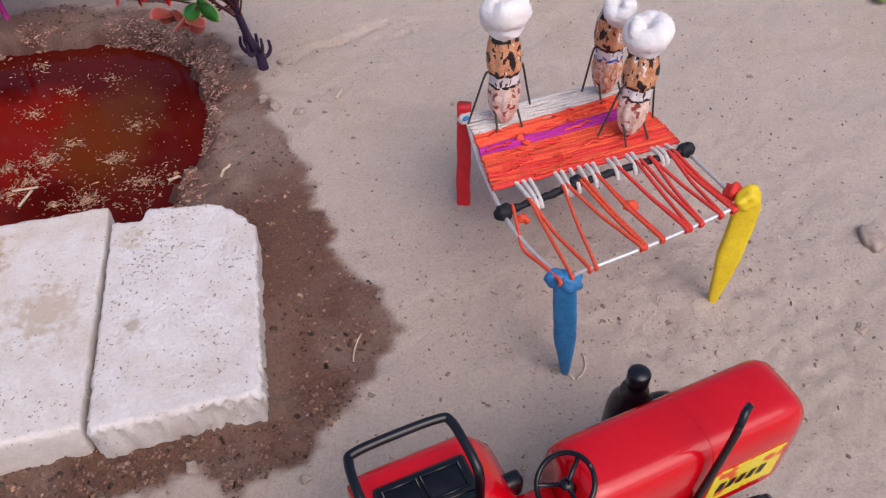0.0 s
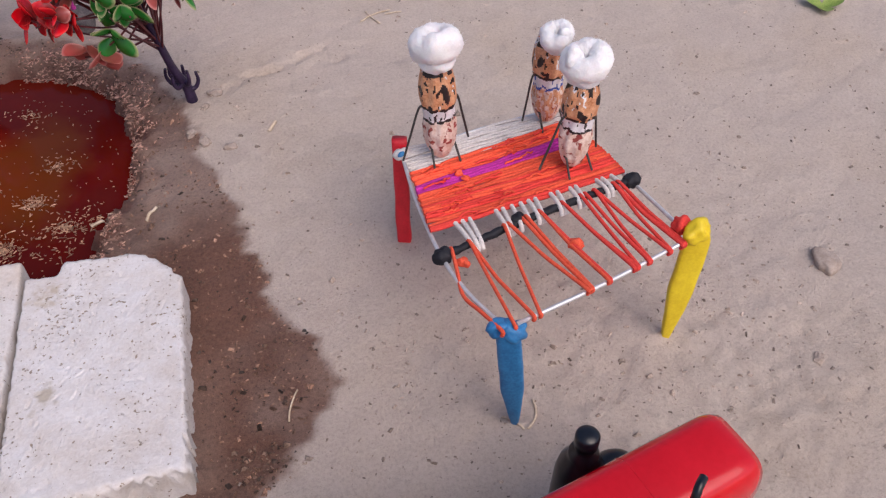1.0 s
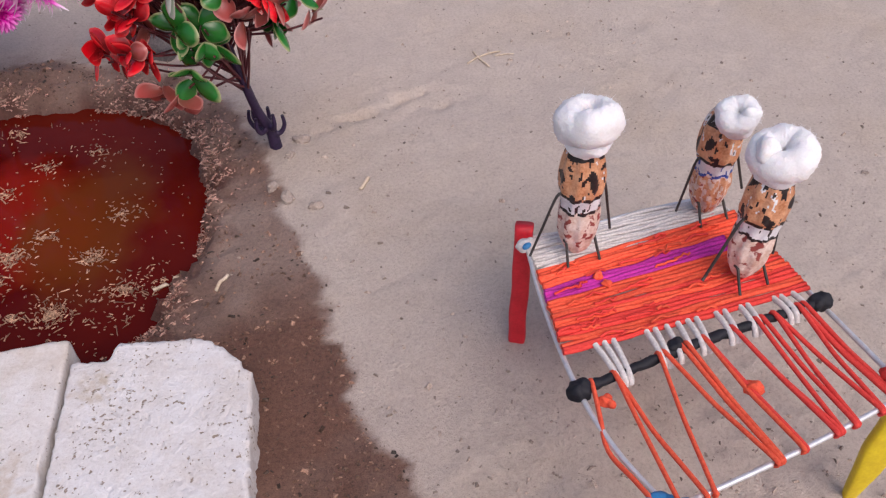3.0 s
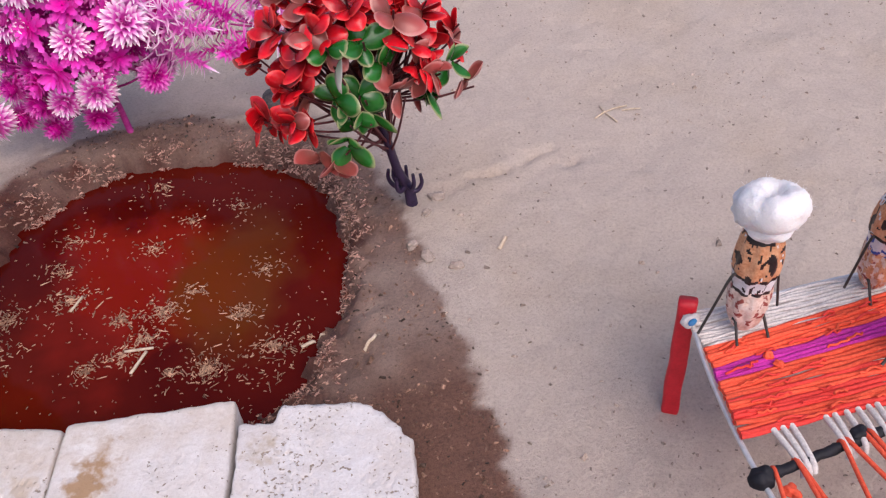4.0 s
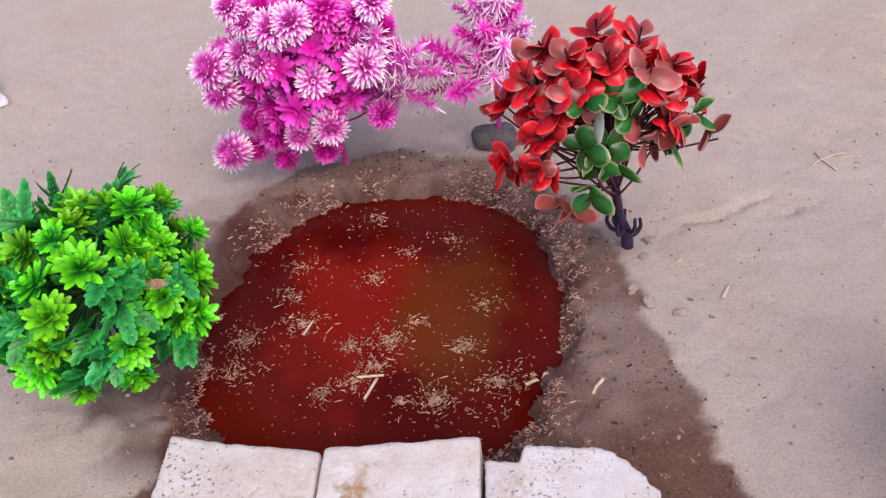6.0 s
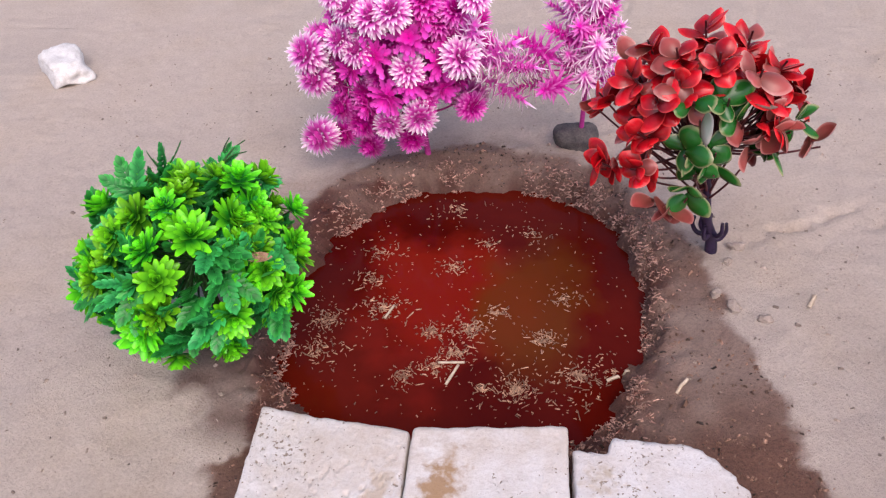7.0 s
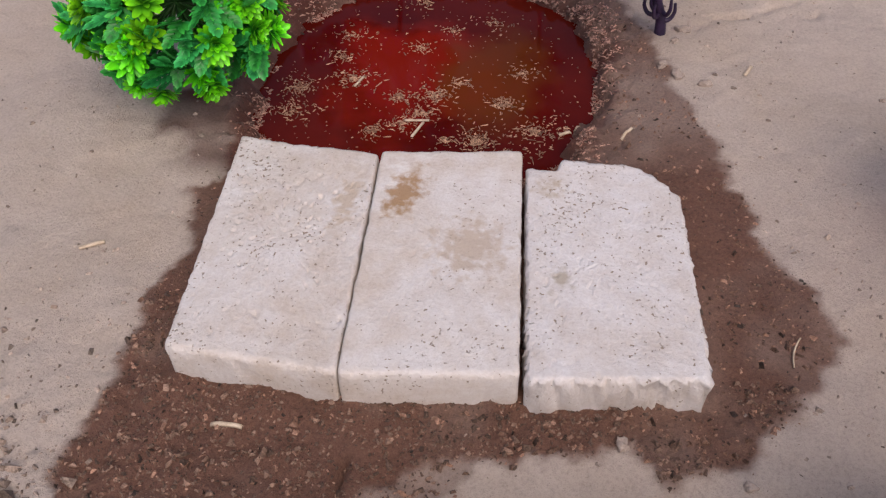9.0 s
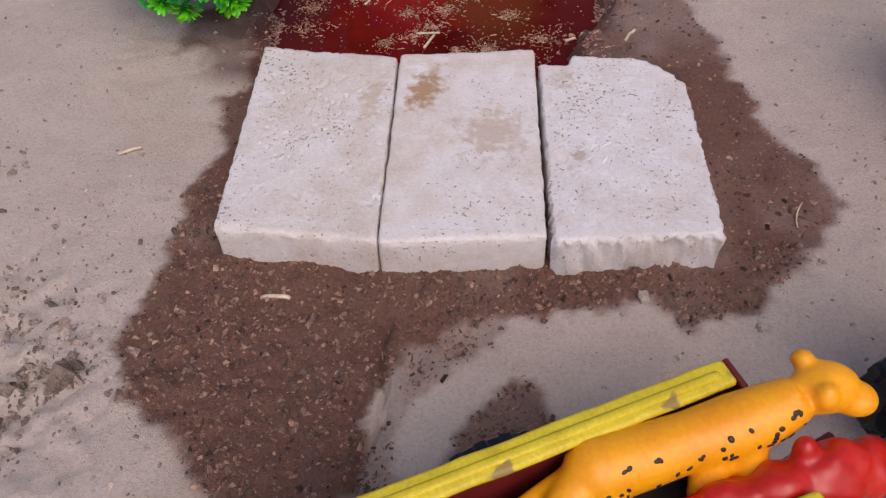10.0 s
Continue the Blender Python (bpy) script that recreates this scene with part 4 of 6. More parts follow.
def toy_tractor():
    t = thing("toy_tractor", "glossy red plastic toy tractor with black rails and exhaust", "toy tractor", at=place((0.2600, -0.1780, 0), 18.7))
    # hood: a rounded box with curved nose
    bm = bmesh.new()
    rows = []
    stations = np.linspace(-0.0395, 0.0428, 28)
    for i, a in enumerate(stations):
        nose = max(0.0, (a - 0.034) / 0.0088)
        back = max(0.0, (-0.034 - a) / 0.0045)
        top = 0.0750 - 0.0022 * nose ** 3 - 0.0012 * back ** 2
        half = 0.0142 - 0.0012 * nose ** 3 - 0.0005 * back ** 2
        low = 0.034
        prof = []
        for q in np.linspace(0, math.pi, 19):
            x, z = math.cos(q), math.sin(q)
            prof.append((math.copysign(abs(x) ** 0.42, x) * half, low + 0.016 + (top - low - 0.016) * z ** 0.45))
        prof = [(half, low)] + prof + [(-half, low)]
        rows.append([bm.verts.new((a, w - 0.0008, z)) for w, z in prof])
    for q, w in zip(rows, rows[1:]):
        for j in range(len(q) - 1):
            bm.faces.new((q[j], q[j + 1], w[j + 1], w[j]))
    bm.faces.new(rows[0][::-1])
    bm.faces.new(rows[-1])
    hood = part("hood", bm, M["tractor_red"], t, "glossy red hood")
    # moulded seam over the hood
    bm = bmesh.new()
    pts = []
    for q in np.linspace(0.1, math.pi - 0.1, 24):
        x, z = math.cos(q), math.sin(q)
        pts.append((0.0050, math.copysign(abs(x) ** 0.42, x) * 0.01418 - 0.0008, 0.050 + 0.0249 * z ** 0.45))
    tube(bm, pts, 0.00022, 5)
    part("seam", bm, M["tractor_red"], hood)
    # chassis, nose block and engine
    bm = bmesh.new()
    box(bm, (-0.096, -0.0085, 0.016), (0.038, 0.0075, 0.036), 0.002)
    part("chassis", bm, M["black_plastic"], t, "black chassis block")
    bm = bmesh.new()
    for k in range(6):
        box(bm, (0.0412, -0.0095, 0.038 + k * 0.0036), (0.0436, 0.0080, 0.0402 + k * 0.0036), 0.0004, seg=1)
    part("grille", bm, M["black_plastic"], hood, "black grille bars")
    # flame sticker on the hood's side, with bars for its lettering
    bm = bmesh.new()
    box(bm, (0.008, -0.0154, 0.0395), (0.0370, -0.01505, 0.0590))
    sticker = part("sticker", bm, M["sticker"], hood, "yellow, orange and white flame sticker", smooth=False)
    bm = bmesh.new()
    for k in range(5):
        x = 0.011 + k * 0.0042
        v = [bm.verts.new(p) for p in ((x, -0.01560, 0.0455), (x + 0.0026, -0.01560, 0.0455), (x + 0.0038, -0.01560, 0.0510), (x + 0.0012, -0.01560, 0.0510))]
        bm.faces.new(v)
    part("lettering_bar", bm, M["black_plastic"], sticker, "dark unreadable lettering")
    # exhaust with a bent tip
    bm = tube(bmesh.new(), bent([(0.0000, -0.0170, 0.047), (0.0015, -0.0172, 0.062), (0.0040, -0.0172, 0.086), (0.0048, -0.0168, 0.0945), (0.0066, -0.0155, 0.0972), (0.0095, -0.0140, 0.0970)], 6), 0.00125, 10)
    exhaust = part("exhaust_pipe", bm, M["black_plastic"], t, "thin black exhaust pipe with bent tip")
    bm = bmesh.new()
    blob(bm, (0.0000, -0.0172, 0.0470), (0.0036, 0.0028, 0.0050), rough=0.0004, freq=300)
    box(bm, (-0.028, -0.0205, 0.0420), (0.002, -0.0145, 0.0455), 0.0010)
    part("bracket", bm, M["black_plastic"], exhaust)
    # air cleaner beside the hood
    bm = bmesh.new()
    lathe(bm, [(0.0082, 0.020), (0.0086, 0.030), (0.0084, 0.048), (0.0076, 0.0535), (0.0056, 0.0575), (0.0050, 0.0590), (0.0050, 0.0610), (0.0034, 0.0622), (0.0032, 0.0650), (0.0040, 0.0656), (0.0040, 0.0706), (0.0032, 0.0716), (0.0010, 0.0720)], (0.0020, 0.0225, 0), None, 28)
    part("air_cleaner", bm, M["black_plastic"], t, "black bottle-shaped air cleaner")
    bm = bmesh.new()
    blob(bm, (0.0125, 0.0190, 0.0470), (0.0090, 0.0060, 0.0065), None, 20, 12, 0.0006, 200)
    part("battery_box", bm, M["black_plastic"], t, "black moulded box")
    # steering wheel
    bm = bmesh.new()
    C, tilt = Vector((-0.0435, -0.0040, 0.0755)), Matrix.Rotation(radians(-32), 3, "Y")
    ring = [C + tilt @ Vector((0.0092 * math.cos(q), 0.0092 * math.sin(q), 0)) for q in np.linspace(0, 2 * math.pi, 37)]
    tube(bm, ring, 0.00085, 8)
    for q in (0.5, 2.6, 4.7):
        tube(bm, [C - tilt @ Vector((0, 0, 0.0015)), C + tilt @ Vector((0.0091 * math.cos(q), 0.0091 * math.sin(q), 0))], 0.0008, 6)
    blob(bm, C - tilt @ Vector((0, 0, 0.0012)), (0.0022, 0.0022, 0.0014))
    wheel = part("steering_wheel", bm, M["black_plastic"], t, "black steering wheel")
    bm = tube(bmesh.new(), [C, C + tilt @ Vector((0.0, 0, -0.030))], 0.0013, 8)
    part("steering_column", bm, M["black_plastic"], wheel)
    bm = bmesh.new()
    box(bm, (-0.0580, -0.011, 0.036), (-0.0385, 0.0095, 0.052), 0.003)
    part("dashboard", bm, M["tractor_red"], t, "red moulded cowl")
    bm = bmesh.new()
    box(bm, (-0.0570, 0.0095, 0.0480), (-0.0480, 0.0150, 0.0580), 0.0015)
    part("lever_box", bm, M["black_plastic"], t, "black lever box")
    # seat
    bm = bmesh.new()
    box(bm, (-0.096, -0.0045, 0.036), (-0.066, 0.0030, 0.047), 0.003)
    part("seat", bm, M["black_plastic"], t, "black seat")
    # mudguards with inset pads and rails
    for s, y0 in ((1, 0.0), (-1, -0.0016)):
        bm = bmesh.new()
        rows = []
        for i in range(13):
            k = i / 12
            a = -0.1015 + 0.0500 * k
            top = 0.0695 - 0.016 * max(0, (k - 0.72) / 0.28) ** 1.8 - 0.004 * max(0, (0.12 - k) / 0.12) ** 2
            prof = [(0.0040, 0.030), (0.0040, top - 0.003), (0.0055, top - 0.0008), (0.0075, top), (0.0245, top), (0.0275, top - 0.0008), (0.0290, top - 0.003), (0.0294, 0.052)]
            rows.append([bm.verts.new((a, s * w + y0, z)) for w, z in prof])
        for q, w in zip(rows, rows[1:]):
            for j in range(len(q) - 1):
                bm.faces.new((q[j], q[j + 1], w[j + 1], w[j]) if s < 0 else (w[j], w[j + 1], q[j + 1], q[j]))
        bm.faces.new(rows[0])
        bm.faces.new(rows[-1][::-1])
        bmesh.ops.recalc_face_normals(bm, faces=bm.faces)
        guard = part("mudguard", bm, M["tractor_red"], t, "red mudguard")
        bm = bmesh.new()
        box(bm, (-0.0960, min(s * 0.0070, s * 0.0205) + y0, 0.0690), (-0.0655, max(s * 0.0070, s * 0.0205) + y0, 0.0712), 0.0012)
        pad = part("pad", bm, M["black_plastic"], guard, "black inset pad")
        bm = bmesh.new()
        for x0, x1 in ((-0.0935, -0.0825), (-0.0810, -0.0685)):
            lo, hi = min(s * 0.0095, s * 0.0180) + y0, max(s * 0.0095, s * 0.0180) + y0
            for p, q in (((x0, lo), (x1, lo)), ((x1, lo), (x1, hi)), ((x1, hi), (x0, hi)), ((x0, hi), (x0, lo))):
                tube(bm, [(*p, 0.0713), (*q, 0.0713)], 0.0005, 5)
        part("moulding", bm, M["black_plastic"], pad)
        bm = tube(bmesh.new(), bent([(-0.1010, s * 0.0060 + y0, 0.068), (-0.1012, s * 0.0062 + y0, 0.079), (-0.1015, s * 0.0085 + y0, 0.0850), (-0.1018, s * 0.0140 + y0, 0.0870),
                  (-0.1010, s * 0.0225 + y0, 0.0872), (-0.0985, s * 0.0250 + y0, 0.0872), (-0.0850, s * 0.0256 + y0, 0.0872), (-0.0715, s * 0.0252 + y0, 0.0872), (-0.0685, s * 0.0232 + y0, 0.0870),
                  (-0.0676, s * 0.0150 + y0, 0.0862), (-0.0672, s * 0.0078 + y0, 0.0840), (-0.0670, s * 0.0058 + y0, 0.0790), (-0.0668, s * 0.0055 + y0, 0.068)], 6), 0.0015, 12)
        part("rail", bm, M["black_plastic"], guard, "black tubular rail")
        bm = tube(bmesh.new(), [(-0.1010, s * 0.0060 + y0, 0.0715), (-0.0670, s * 0.0058 + y0, 0.0715)], 0.0014, 10)
        part("rail", bm, M["black_plastic"], guard, "black tubular rail")
        tyre_wheel(t, -0.0780, s * 0.0230 + y0, 0.0270, 0.0120)
        tyre_wheel(t, 0.0280, s * 0.0190 + y0, 0.0155, 0.0080, lugs=14)
    bm = bmesh.new()
    tube(bm, [(-0.078, -0.022, 0.027), (-0.078, 0.021, 0.027)], 0.003, 10)
    part("axle", bm, M["black_plastic"], t)
    bm = bmesh.new()
    tube(bm, [(0.028, -0.019, 0.0155), (0.028, 0.018, 0.0155)], 0.002, 10)
    tube(bm, [(0.028, -0.0005, 0.0155), (0.028, -0.0005, 0.022)], 0.003, 10)
    part("axle", bm, M["black_plastic"], t)


def sticker_material():
    m = mat("flame_sticker", (0.75, 0.60, 0.02), (0.85, 0.72, 0.05), 0.3, 300, 900, 0.02, spots=((0.75, 0.10, 0.02), 150, 0.55))
    return m


M["sticker"] = sticker_material()
toy_tractor()


# ---------- toy trolley ------------------------
def toy_trolley():
    L, W, H = 0.1500, 0.0520, 0.0600
    t = thing("toy_trolley", "toy farm trolley with worn yellow rims and dark red inner walls", "toy trailer", at=place((0.1023, -0.2028, 0), 29.6))
    # local: x forwards (0 at the front end), y to the left (0 at the left wall)
    def wall(name, lo, hi, rim_lo, rim_hi, label):
        bm = bmesh.new()
        box(bm, lo, hi, 0.0008)
        w = part(name, bm, M["trolley_red"], t, label)
        bm = bmesh.new()
        box(bm, rim_lo, rim_hi, 0.0014, seg=3)
        bmesh.ops.subdivide_edges(bm, edges=[e for e in bm.edges if e.calc_length() > 0.02], cuts=30, use_grid_fill=True)
        for v in bm.verts:
            v.co += Vector((0, noise.noise(v.co * 90), noise.noise(v.co * 120 + Vector((5, 0, 0))))) * 0.0004
        rim = part("rim", bm, M["trolley_yellow"], w, "worn yellow painted rim")
        return rim
    rim = wall("side_wall", (-L, -0.0055, 0.022), (-0.001, -0.0025, 0.0575), (-L, -0.0085, 0.0570), (0.0, 0.0005, H), "dark red side wall")
    bm = bmesh.new()
    box(bm, (-L, -0.0060, 0.0598), (-0.004, -0.0030, 0.0609), 0.0005, seg=1)
    part("ridge", bm, M["trolley_yellow"], rim)
    wall("side_wall", (-L, -W + 0.0025, 0.022), (-0.001, -W + 0.0055, 0.0575), (-L, -W, 0.0570), (0.0, -W + 0.009, H), "dark red side wall")
    bm = bmesh.new()
    box(bm, (-0.0035, -W + 0.001, 0.022), (-0.0005, -0.0015, 0.0480), 0.0006)
    part("end_wall", bm, M["trolley_red"], t, "dark red end wall")
    bm = bmesh.new()
    box(bm, (0.0002, -0.0105, 0.0400), (0.0024, 0.0005, 0.0590), 0.0008)
    part("corner_plate", bm, M["trolley_red"], t, "dark red corner plate")
    bm = bmesh.new()
    box(bm, (-L, -W + 0.001, 0.022), (-L + 0.003, -0.0015, 0.0560), 0.0006)
    part("end_wall", bm, M["trolley_red"], t, "dark red end wall")
    bm = bmesh.new()
    box(bm, (-L + 0.001, -W + 0.003, 0.021), (-0.002, -0.003, 0.025), 0.0005)
    part("bed", bm, M["trolley_red"], t)
    x = -0.070
    for y in (0.0062, -W - 0.0062):
        tyre_wheel(t, x, y, 0.0220, 0.0110, lugs=16)
    bm = tube(bmesh.new(), [(x, -W - 0.010, 0.0200), (x, 0.010, 0.0200)], 0.0022, 8)
    part("axle", bm, M["black_plastic"], t)
    bm = tube(bmesh.new(), [(-0.004, -0.026, 0.024), (0.034, -0.022, 0.026)], 0.0022, 8)
    part("drawbar", bm, M["trolley_red"], t)


toy_trolley()


def spotted_cat():
    """An orange rubber toy cat lying over the trolley's dark fill: one mesh."""
    bm = bmesh.new()
    def limb(pts, radii, mi=0, sides=22):
        P = bent(pts, 8)
        rr = np.interp(np.linspace(0, 1, len(P)), np.linspace(0, 1, len(radii)), radii)
        rings = []
        for i, p in enumerate(P):
            d = (P[min(i + 1, len(P) - 1)] - P[max(i - 1, 0)]).normalized()
            a = d.cross(Vector((0, 0, 1))).normalized()
            b = a.cross(d)
            rings.append([bm.verts.new(p + (a * math.cos(2 * math.pi * j / sides) + b * math.sin(2 * math.pi * j / sides)) * rr[i]) for j in range(sides)])
        for q, w in zip(rings, rings[1:]):
            for j in range(sides):
                bm.faces.new((q[j], q[(j + 1) % sides], w[(j + 1) % sides], w[j])).material_index = mi
        bm.faces.new(rings[0][::-1])
        bm.faces.new(rings[-1])
        return rings
    body = [(0.0605, -0.2395, 0.0515), (0.0665, -0.2375, 0.0530), (0.0785, -0.2325, 0.0540), (0.0920, -0.2265, 0.0555), (0.1050, -0.2210, 0.0575), (0.1140, -0.2170, 0.0600), (0.1215, -0.2130, 0.0630)]
    limb(body, [0.0060, 0.0098, 0.0092, 0.0084, 0.0092, 0.0084, 0.0066])
    # head, muzzle, ears
    blob(bm, (0.1285, -0.2095, 0.0635), (0.0098, 0.0078, 0.0074), Matrix.Rotation(0.35, 4, "Z"), 28, 18, 0.0006, 120)
    blob(bm, (0.1375, -0.2105, 0.0610), (0.0064, 0.0056, 0.0048), Matrix.Rotation(0.1, 4, "Z"), 22, 14, 0.0004, 160)
    for p, tilt in (((0.1228, -0.2025, 0.0665), 0.5), ((0.1270, -0.2155, 0.0680), -0.5)):
        blob(bm, p, (0.0034, 0.0030, 0.0042), Matrix.Rotation(tilt, 4, "X"), 16, 10)
    # legs: one hind leg stretched back, the others folded under
    limb([(0.0640, -0.2410, 0.0510), (0.0575, -0.2500, 0.0500), (0.0500, -0.2590, 0.0480), (0.0400, -0.2700, 0.0430)], [0.0078, 0.0055, 0.0046, 0.0040])
    limb([(0.0700, -0.2440, 0.0490), (0.0740, -0.2540, 0.0440), (0.0690, -0.2640, 0.0390)], [0.0064, 0.0048, 0.0040])
    limb([(0.1080, -0.2250, 0.0530), (0.1120, -0.2330, 0.0460), (0.1180, -0.2400, 0.0400)], [0.0064, 0.0048, 0.0040])
    limb([(0.1000, -0.2290, 0.0510), (0.0980, -0.2370, 0.0440), (0.1010, -0.2430, 0.0370)], [0.0060, 0.0046, 0.0040])
    # tail
    limb([(0.0610, -0.2390, 0.0520), (0.0500, -0.2460, 0.0470), (0.0380, -0.2560, 0.0420), (0.0300, -0.2650, 0.0370)], [0.0036, 0.0030, 0.0026, 0.0022])
    # painted dark spots along the flank
    rng = random.Random(8)
    bs = bmesh.new()
    for i in range(46):
        k = rng.uniform(0.04, 0.97)
        n = k * (len(body) - 1)
        j = min(int(n), len(body) - 2)
        c = Vector(body[j]).lerp(Vector(body[j + 1]), n - j)
        r = float(np.interp(k, np.linspace(0, 1, 7), [0.0060, 0.0098, 0.0092, 0.0084, 0.0092, 0.0084, 0.0066]))
        d = (Vector(body[j + 1]) - Vector(body[j])).normalized()
        a = d.cross(Vector((0, 0, 1))).normalized()
        b = a.cross(d)
        q = rng.uniform(-0.45, 0.95)
        nrm = a * math.cos(q) + b * math.sin(q)
        T = nrm.to_track_quat("Z", "Y").to_matrix().to_4x4() @ Matrix.Rotation(rng.uniform(0, 3), 4, "Z")
        blob(bs, c + nrm * (r - 0.0002), (rng.uniform(0.0007, 0.0012), rng.uniform(0.0006, 0.0009), 0.0004), T, 10, 6)
    for v in list(bm.verts) + list(bs.verts):
        v.co += Vector((0.0, -0.0014, -0.0013))
    ob = mesh_object("toy_cat", bm, M["cat"])
    rm = ob.modifiers.new("moulded", "REMESH")
    rm.mode, rm.voxel_size, rm.use_smooth_shade = "VOXEL", 0.0009, True
    sm = ob.modifiers.new("soft", "SMOOTH")
    sm.factor, sm.iterations = 0.5, 12
    spots = mesh_object("paint", bs, M["paint_black"])
    spots.parent = ob
    return tagged(ob, "orange rubber toy wildcat with black spots sprawled over the trolley", "toy animal")


spotted_cat()


def red_toy():
    """A lumpy red rubber toy animal beside the cat: one mesh."""
    bm = bmesh.new()
    for c, r in (((0.1300, -0.2310, 0.0510), (0.0125, 0.0085, 0.0095)), ((0.1170, -0.2370, 0.0500), (0.0120, 0.0080, 0.0090)), ((0.1040, -0.2420, 0.0480), (0.0110, 0.0075, 0.0085)),
                 ((0.1420, -0.2260, 0.0480), (0.0080, 0.0085, 0.0085)), ((0.1225, -0.2285, 0.0560), (0.0045, 0.0040, 0.0070)), ((0.1290, -0.2450, 0.0500), (0.0090, 0.0080, 0.0080)), ((0.0920, -0.2475, 0.0460), (0.0080, 0.0060, 0.0070))):
        blob(bm, c, r, Matrix.Rotation(0.5, 4, "Z"), 30, 20, 0.0022, 130)
    ob = mesh_object("toy_animal", bm, M["red_rubber"])
    rm = ob.modifiers.new("moulded", "REMESH")
    rm.mode, rm.voxel_size, rm.use_smooth_shade = "VOXEL", 0.0009, True
    sm = ob.modifiers.new("soft", "SMOOTH")
    sm.factor, sm.iterations = 0.5, 10
    return tagged(ob, "lumpy translucent red rubber toy animal lying in the trolley", "toy animal")


M["red_rubber"] = mat("red_rubber", (0.44, 0.010, 0.005), (0.58, 0.022, 0.010), 0.32, 90, 600, 0.15, sss=0.25)
red_toy()
# a near-black lumpy fill in the trolley's bed, under the toys
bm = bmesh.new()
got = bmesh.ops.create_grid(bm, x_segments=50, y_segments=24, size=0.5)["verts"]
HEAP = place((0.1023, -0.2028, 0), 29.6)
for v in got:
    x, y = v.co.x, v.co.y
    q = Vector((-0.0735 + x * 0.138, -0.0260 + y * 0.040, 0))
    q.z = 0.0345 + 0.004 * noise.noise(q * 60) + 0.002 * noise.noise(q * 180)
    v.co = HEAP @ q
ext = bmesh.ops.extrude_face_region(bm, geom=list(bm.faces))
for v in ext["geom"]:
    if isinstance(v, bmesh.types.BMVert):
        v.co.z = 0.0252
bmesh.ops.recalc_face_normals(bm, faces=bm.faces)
tagged(mesh_object("load", bm, M["load"]), "near-black lumpy fill in the trolley's bed", "load")


# ---------- plastic plants ----------
def leaf_material(name, base, tip, edge=None, rough=0.35, spread=0.3, hue=0.0, start=0.25):
    """Plastic leaf: base colour to tip colour along the leaf, a pale or bright rim, and a spread of brightness per leaf."""
    m = bpy.data.materials.new(name)
    m.use_nodes = True
    N, L = m.node_tree.nodes, m.node_tree.links
    bsdf = N["Principled BSDF"]
    at = N.new("ShaderNodeAttribute")
    at.attribute_name = "tip"
    mx = N.new("ShaderNodeMix")
    mx.data_type = "RGBA"
    rp = N.new("ShaderNodeValToRGB")
    rp.color_ramp.elements[0].position, rp.color_ramp.elements[1].position = start, 0.95
    L.new(at.outputs["Fac"], rp.inputs[0])
    L.new(rp.outputs[0], mx.inputs[0])
    mx.inputs[6].default_value, mx.inputs[7].default_value = (*base, 1), (*tip, 1)
    col = mx.outputs[2]
    tc = N.new("ShaderNodeTexCoord")
    no = N.new("ShaderNodeTexNoise")
    no.inputs["Scale"].default_value = 260
    L.new(tc.outputs["Object"], no.inputs["Vector"])
    geo = N.new("ShaderNodeNewGeometry")
    oi = N.new("ShaderNodeObjectInfo")
    add = N.new("ShaderNodeMath")
    add.operation = "ADD"
    L.new(geo.outputs["Random Per Island"], add.inputs[0])
    L.new(oi.outputs["Random"], add.inputs[1])
    ad2 = N.new("ShaderNodeMath")
    ad2.operation = "ADD"
    L.new(add.outputs[0], ad2.inputs[0])
    L.new(no.outputs[0], ad2.inputs[1])
    mr = N.new("ShaderNodeMapRange")
    mr.inputs[1].default_value, mr.inputs[2].default_value = 0.5, 2.5
    mr.inputs[3].default_value, mr.inputs[4].default_value = 1 - spread, 1 + spread
    L.new(ad2.outputs[0], mr.inputs[0])
    hs = N.new("ShaderNodeHueSaturation")
    L.new(mr.outputs[0], hs.inputs["Value"])
    if hue:
        mh = N.new("ShaderNodeMapRange")
        mh.inputs[3].default_value, mh.inputs[4].default_value = 0.5 - hue, 0.5 + hue
        L.new(oi.outputs["Random"], mh.inputs[0])
        L.new(mh.outputs[0], hs.inputs["Hue"])
    L.new(col, hs.inputs["Color"])
    col = hs.outputs[0]
    if edge:
        ae = N.new("ShaderNodeAttribute")
        ae.attribute_name = "rim"
        re = N.new("ShaderNodeValToRGB")
        re.color_ramp.elements[0].position, re.color_ramp.elements[1].position = 0.84, 1.0
        L.new(ae.outputs["Fac"], re.inputs[0])
        m2 = N.new("ShaderNodeMix")
        m2.data_type = "RGBA"
        L.new(re.outputs[0], m2.inputs[0])
        L.new(col, m2.inputs[6])
        m2.inputs[7].default_value = (*edge, 1)
        col = m2.outputs[2]
    L.new(col, bsdf.inputs["Base Color"])
    bsdf.inputs["Roughness"].default_value = rough
    bsdf.inputs["Subsurface Weight"].default_value = 0.0
    b = N.new("ShaderNodeBump")
    b.inputs["Strength"].default_value, b.inputs["Distance"].default_value = 0.2, 0.0003
    L.new(no.outputs[0], b.inputs["Height"])
    L.new(b.outputs[0], bsdf.inputs["Normal"])
    return m


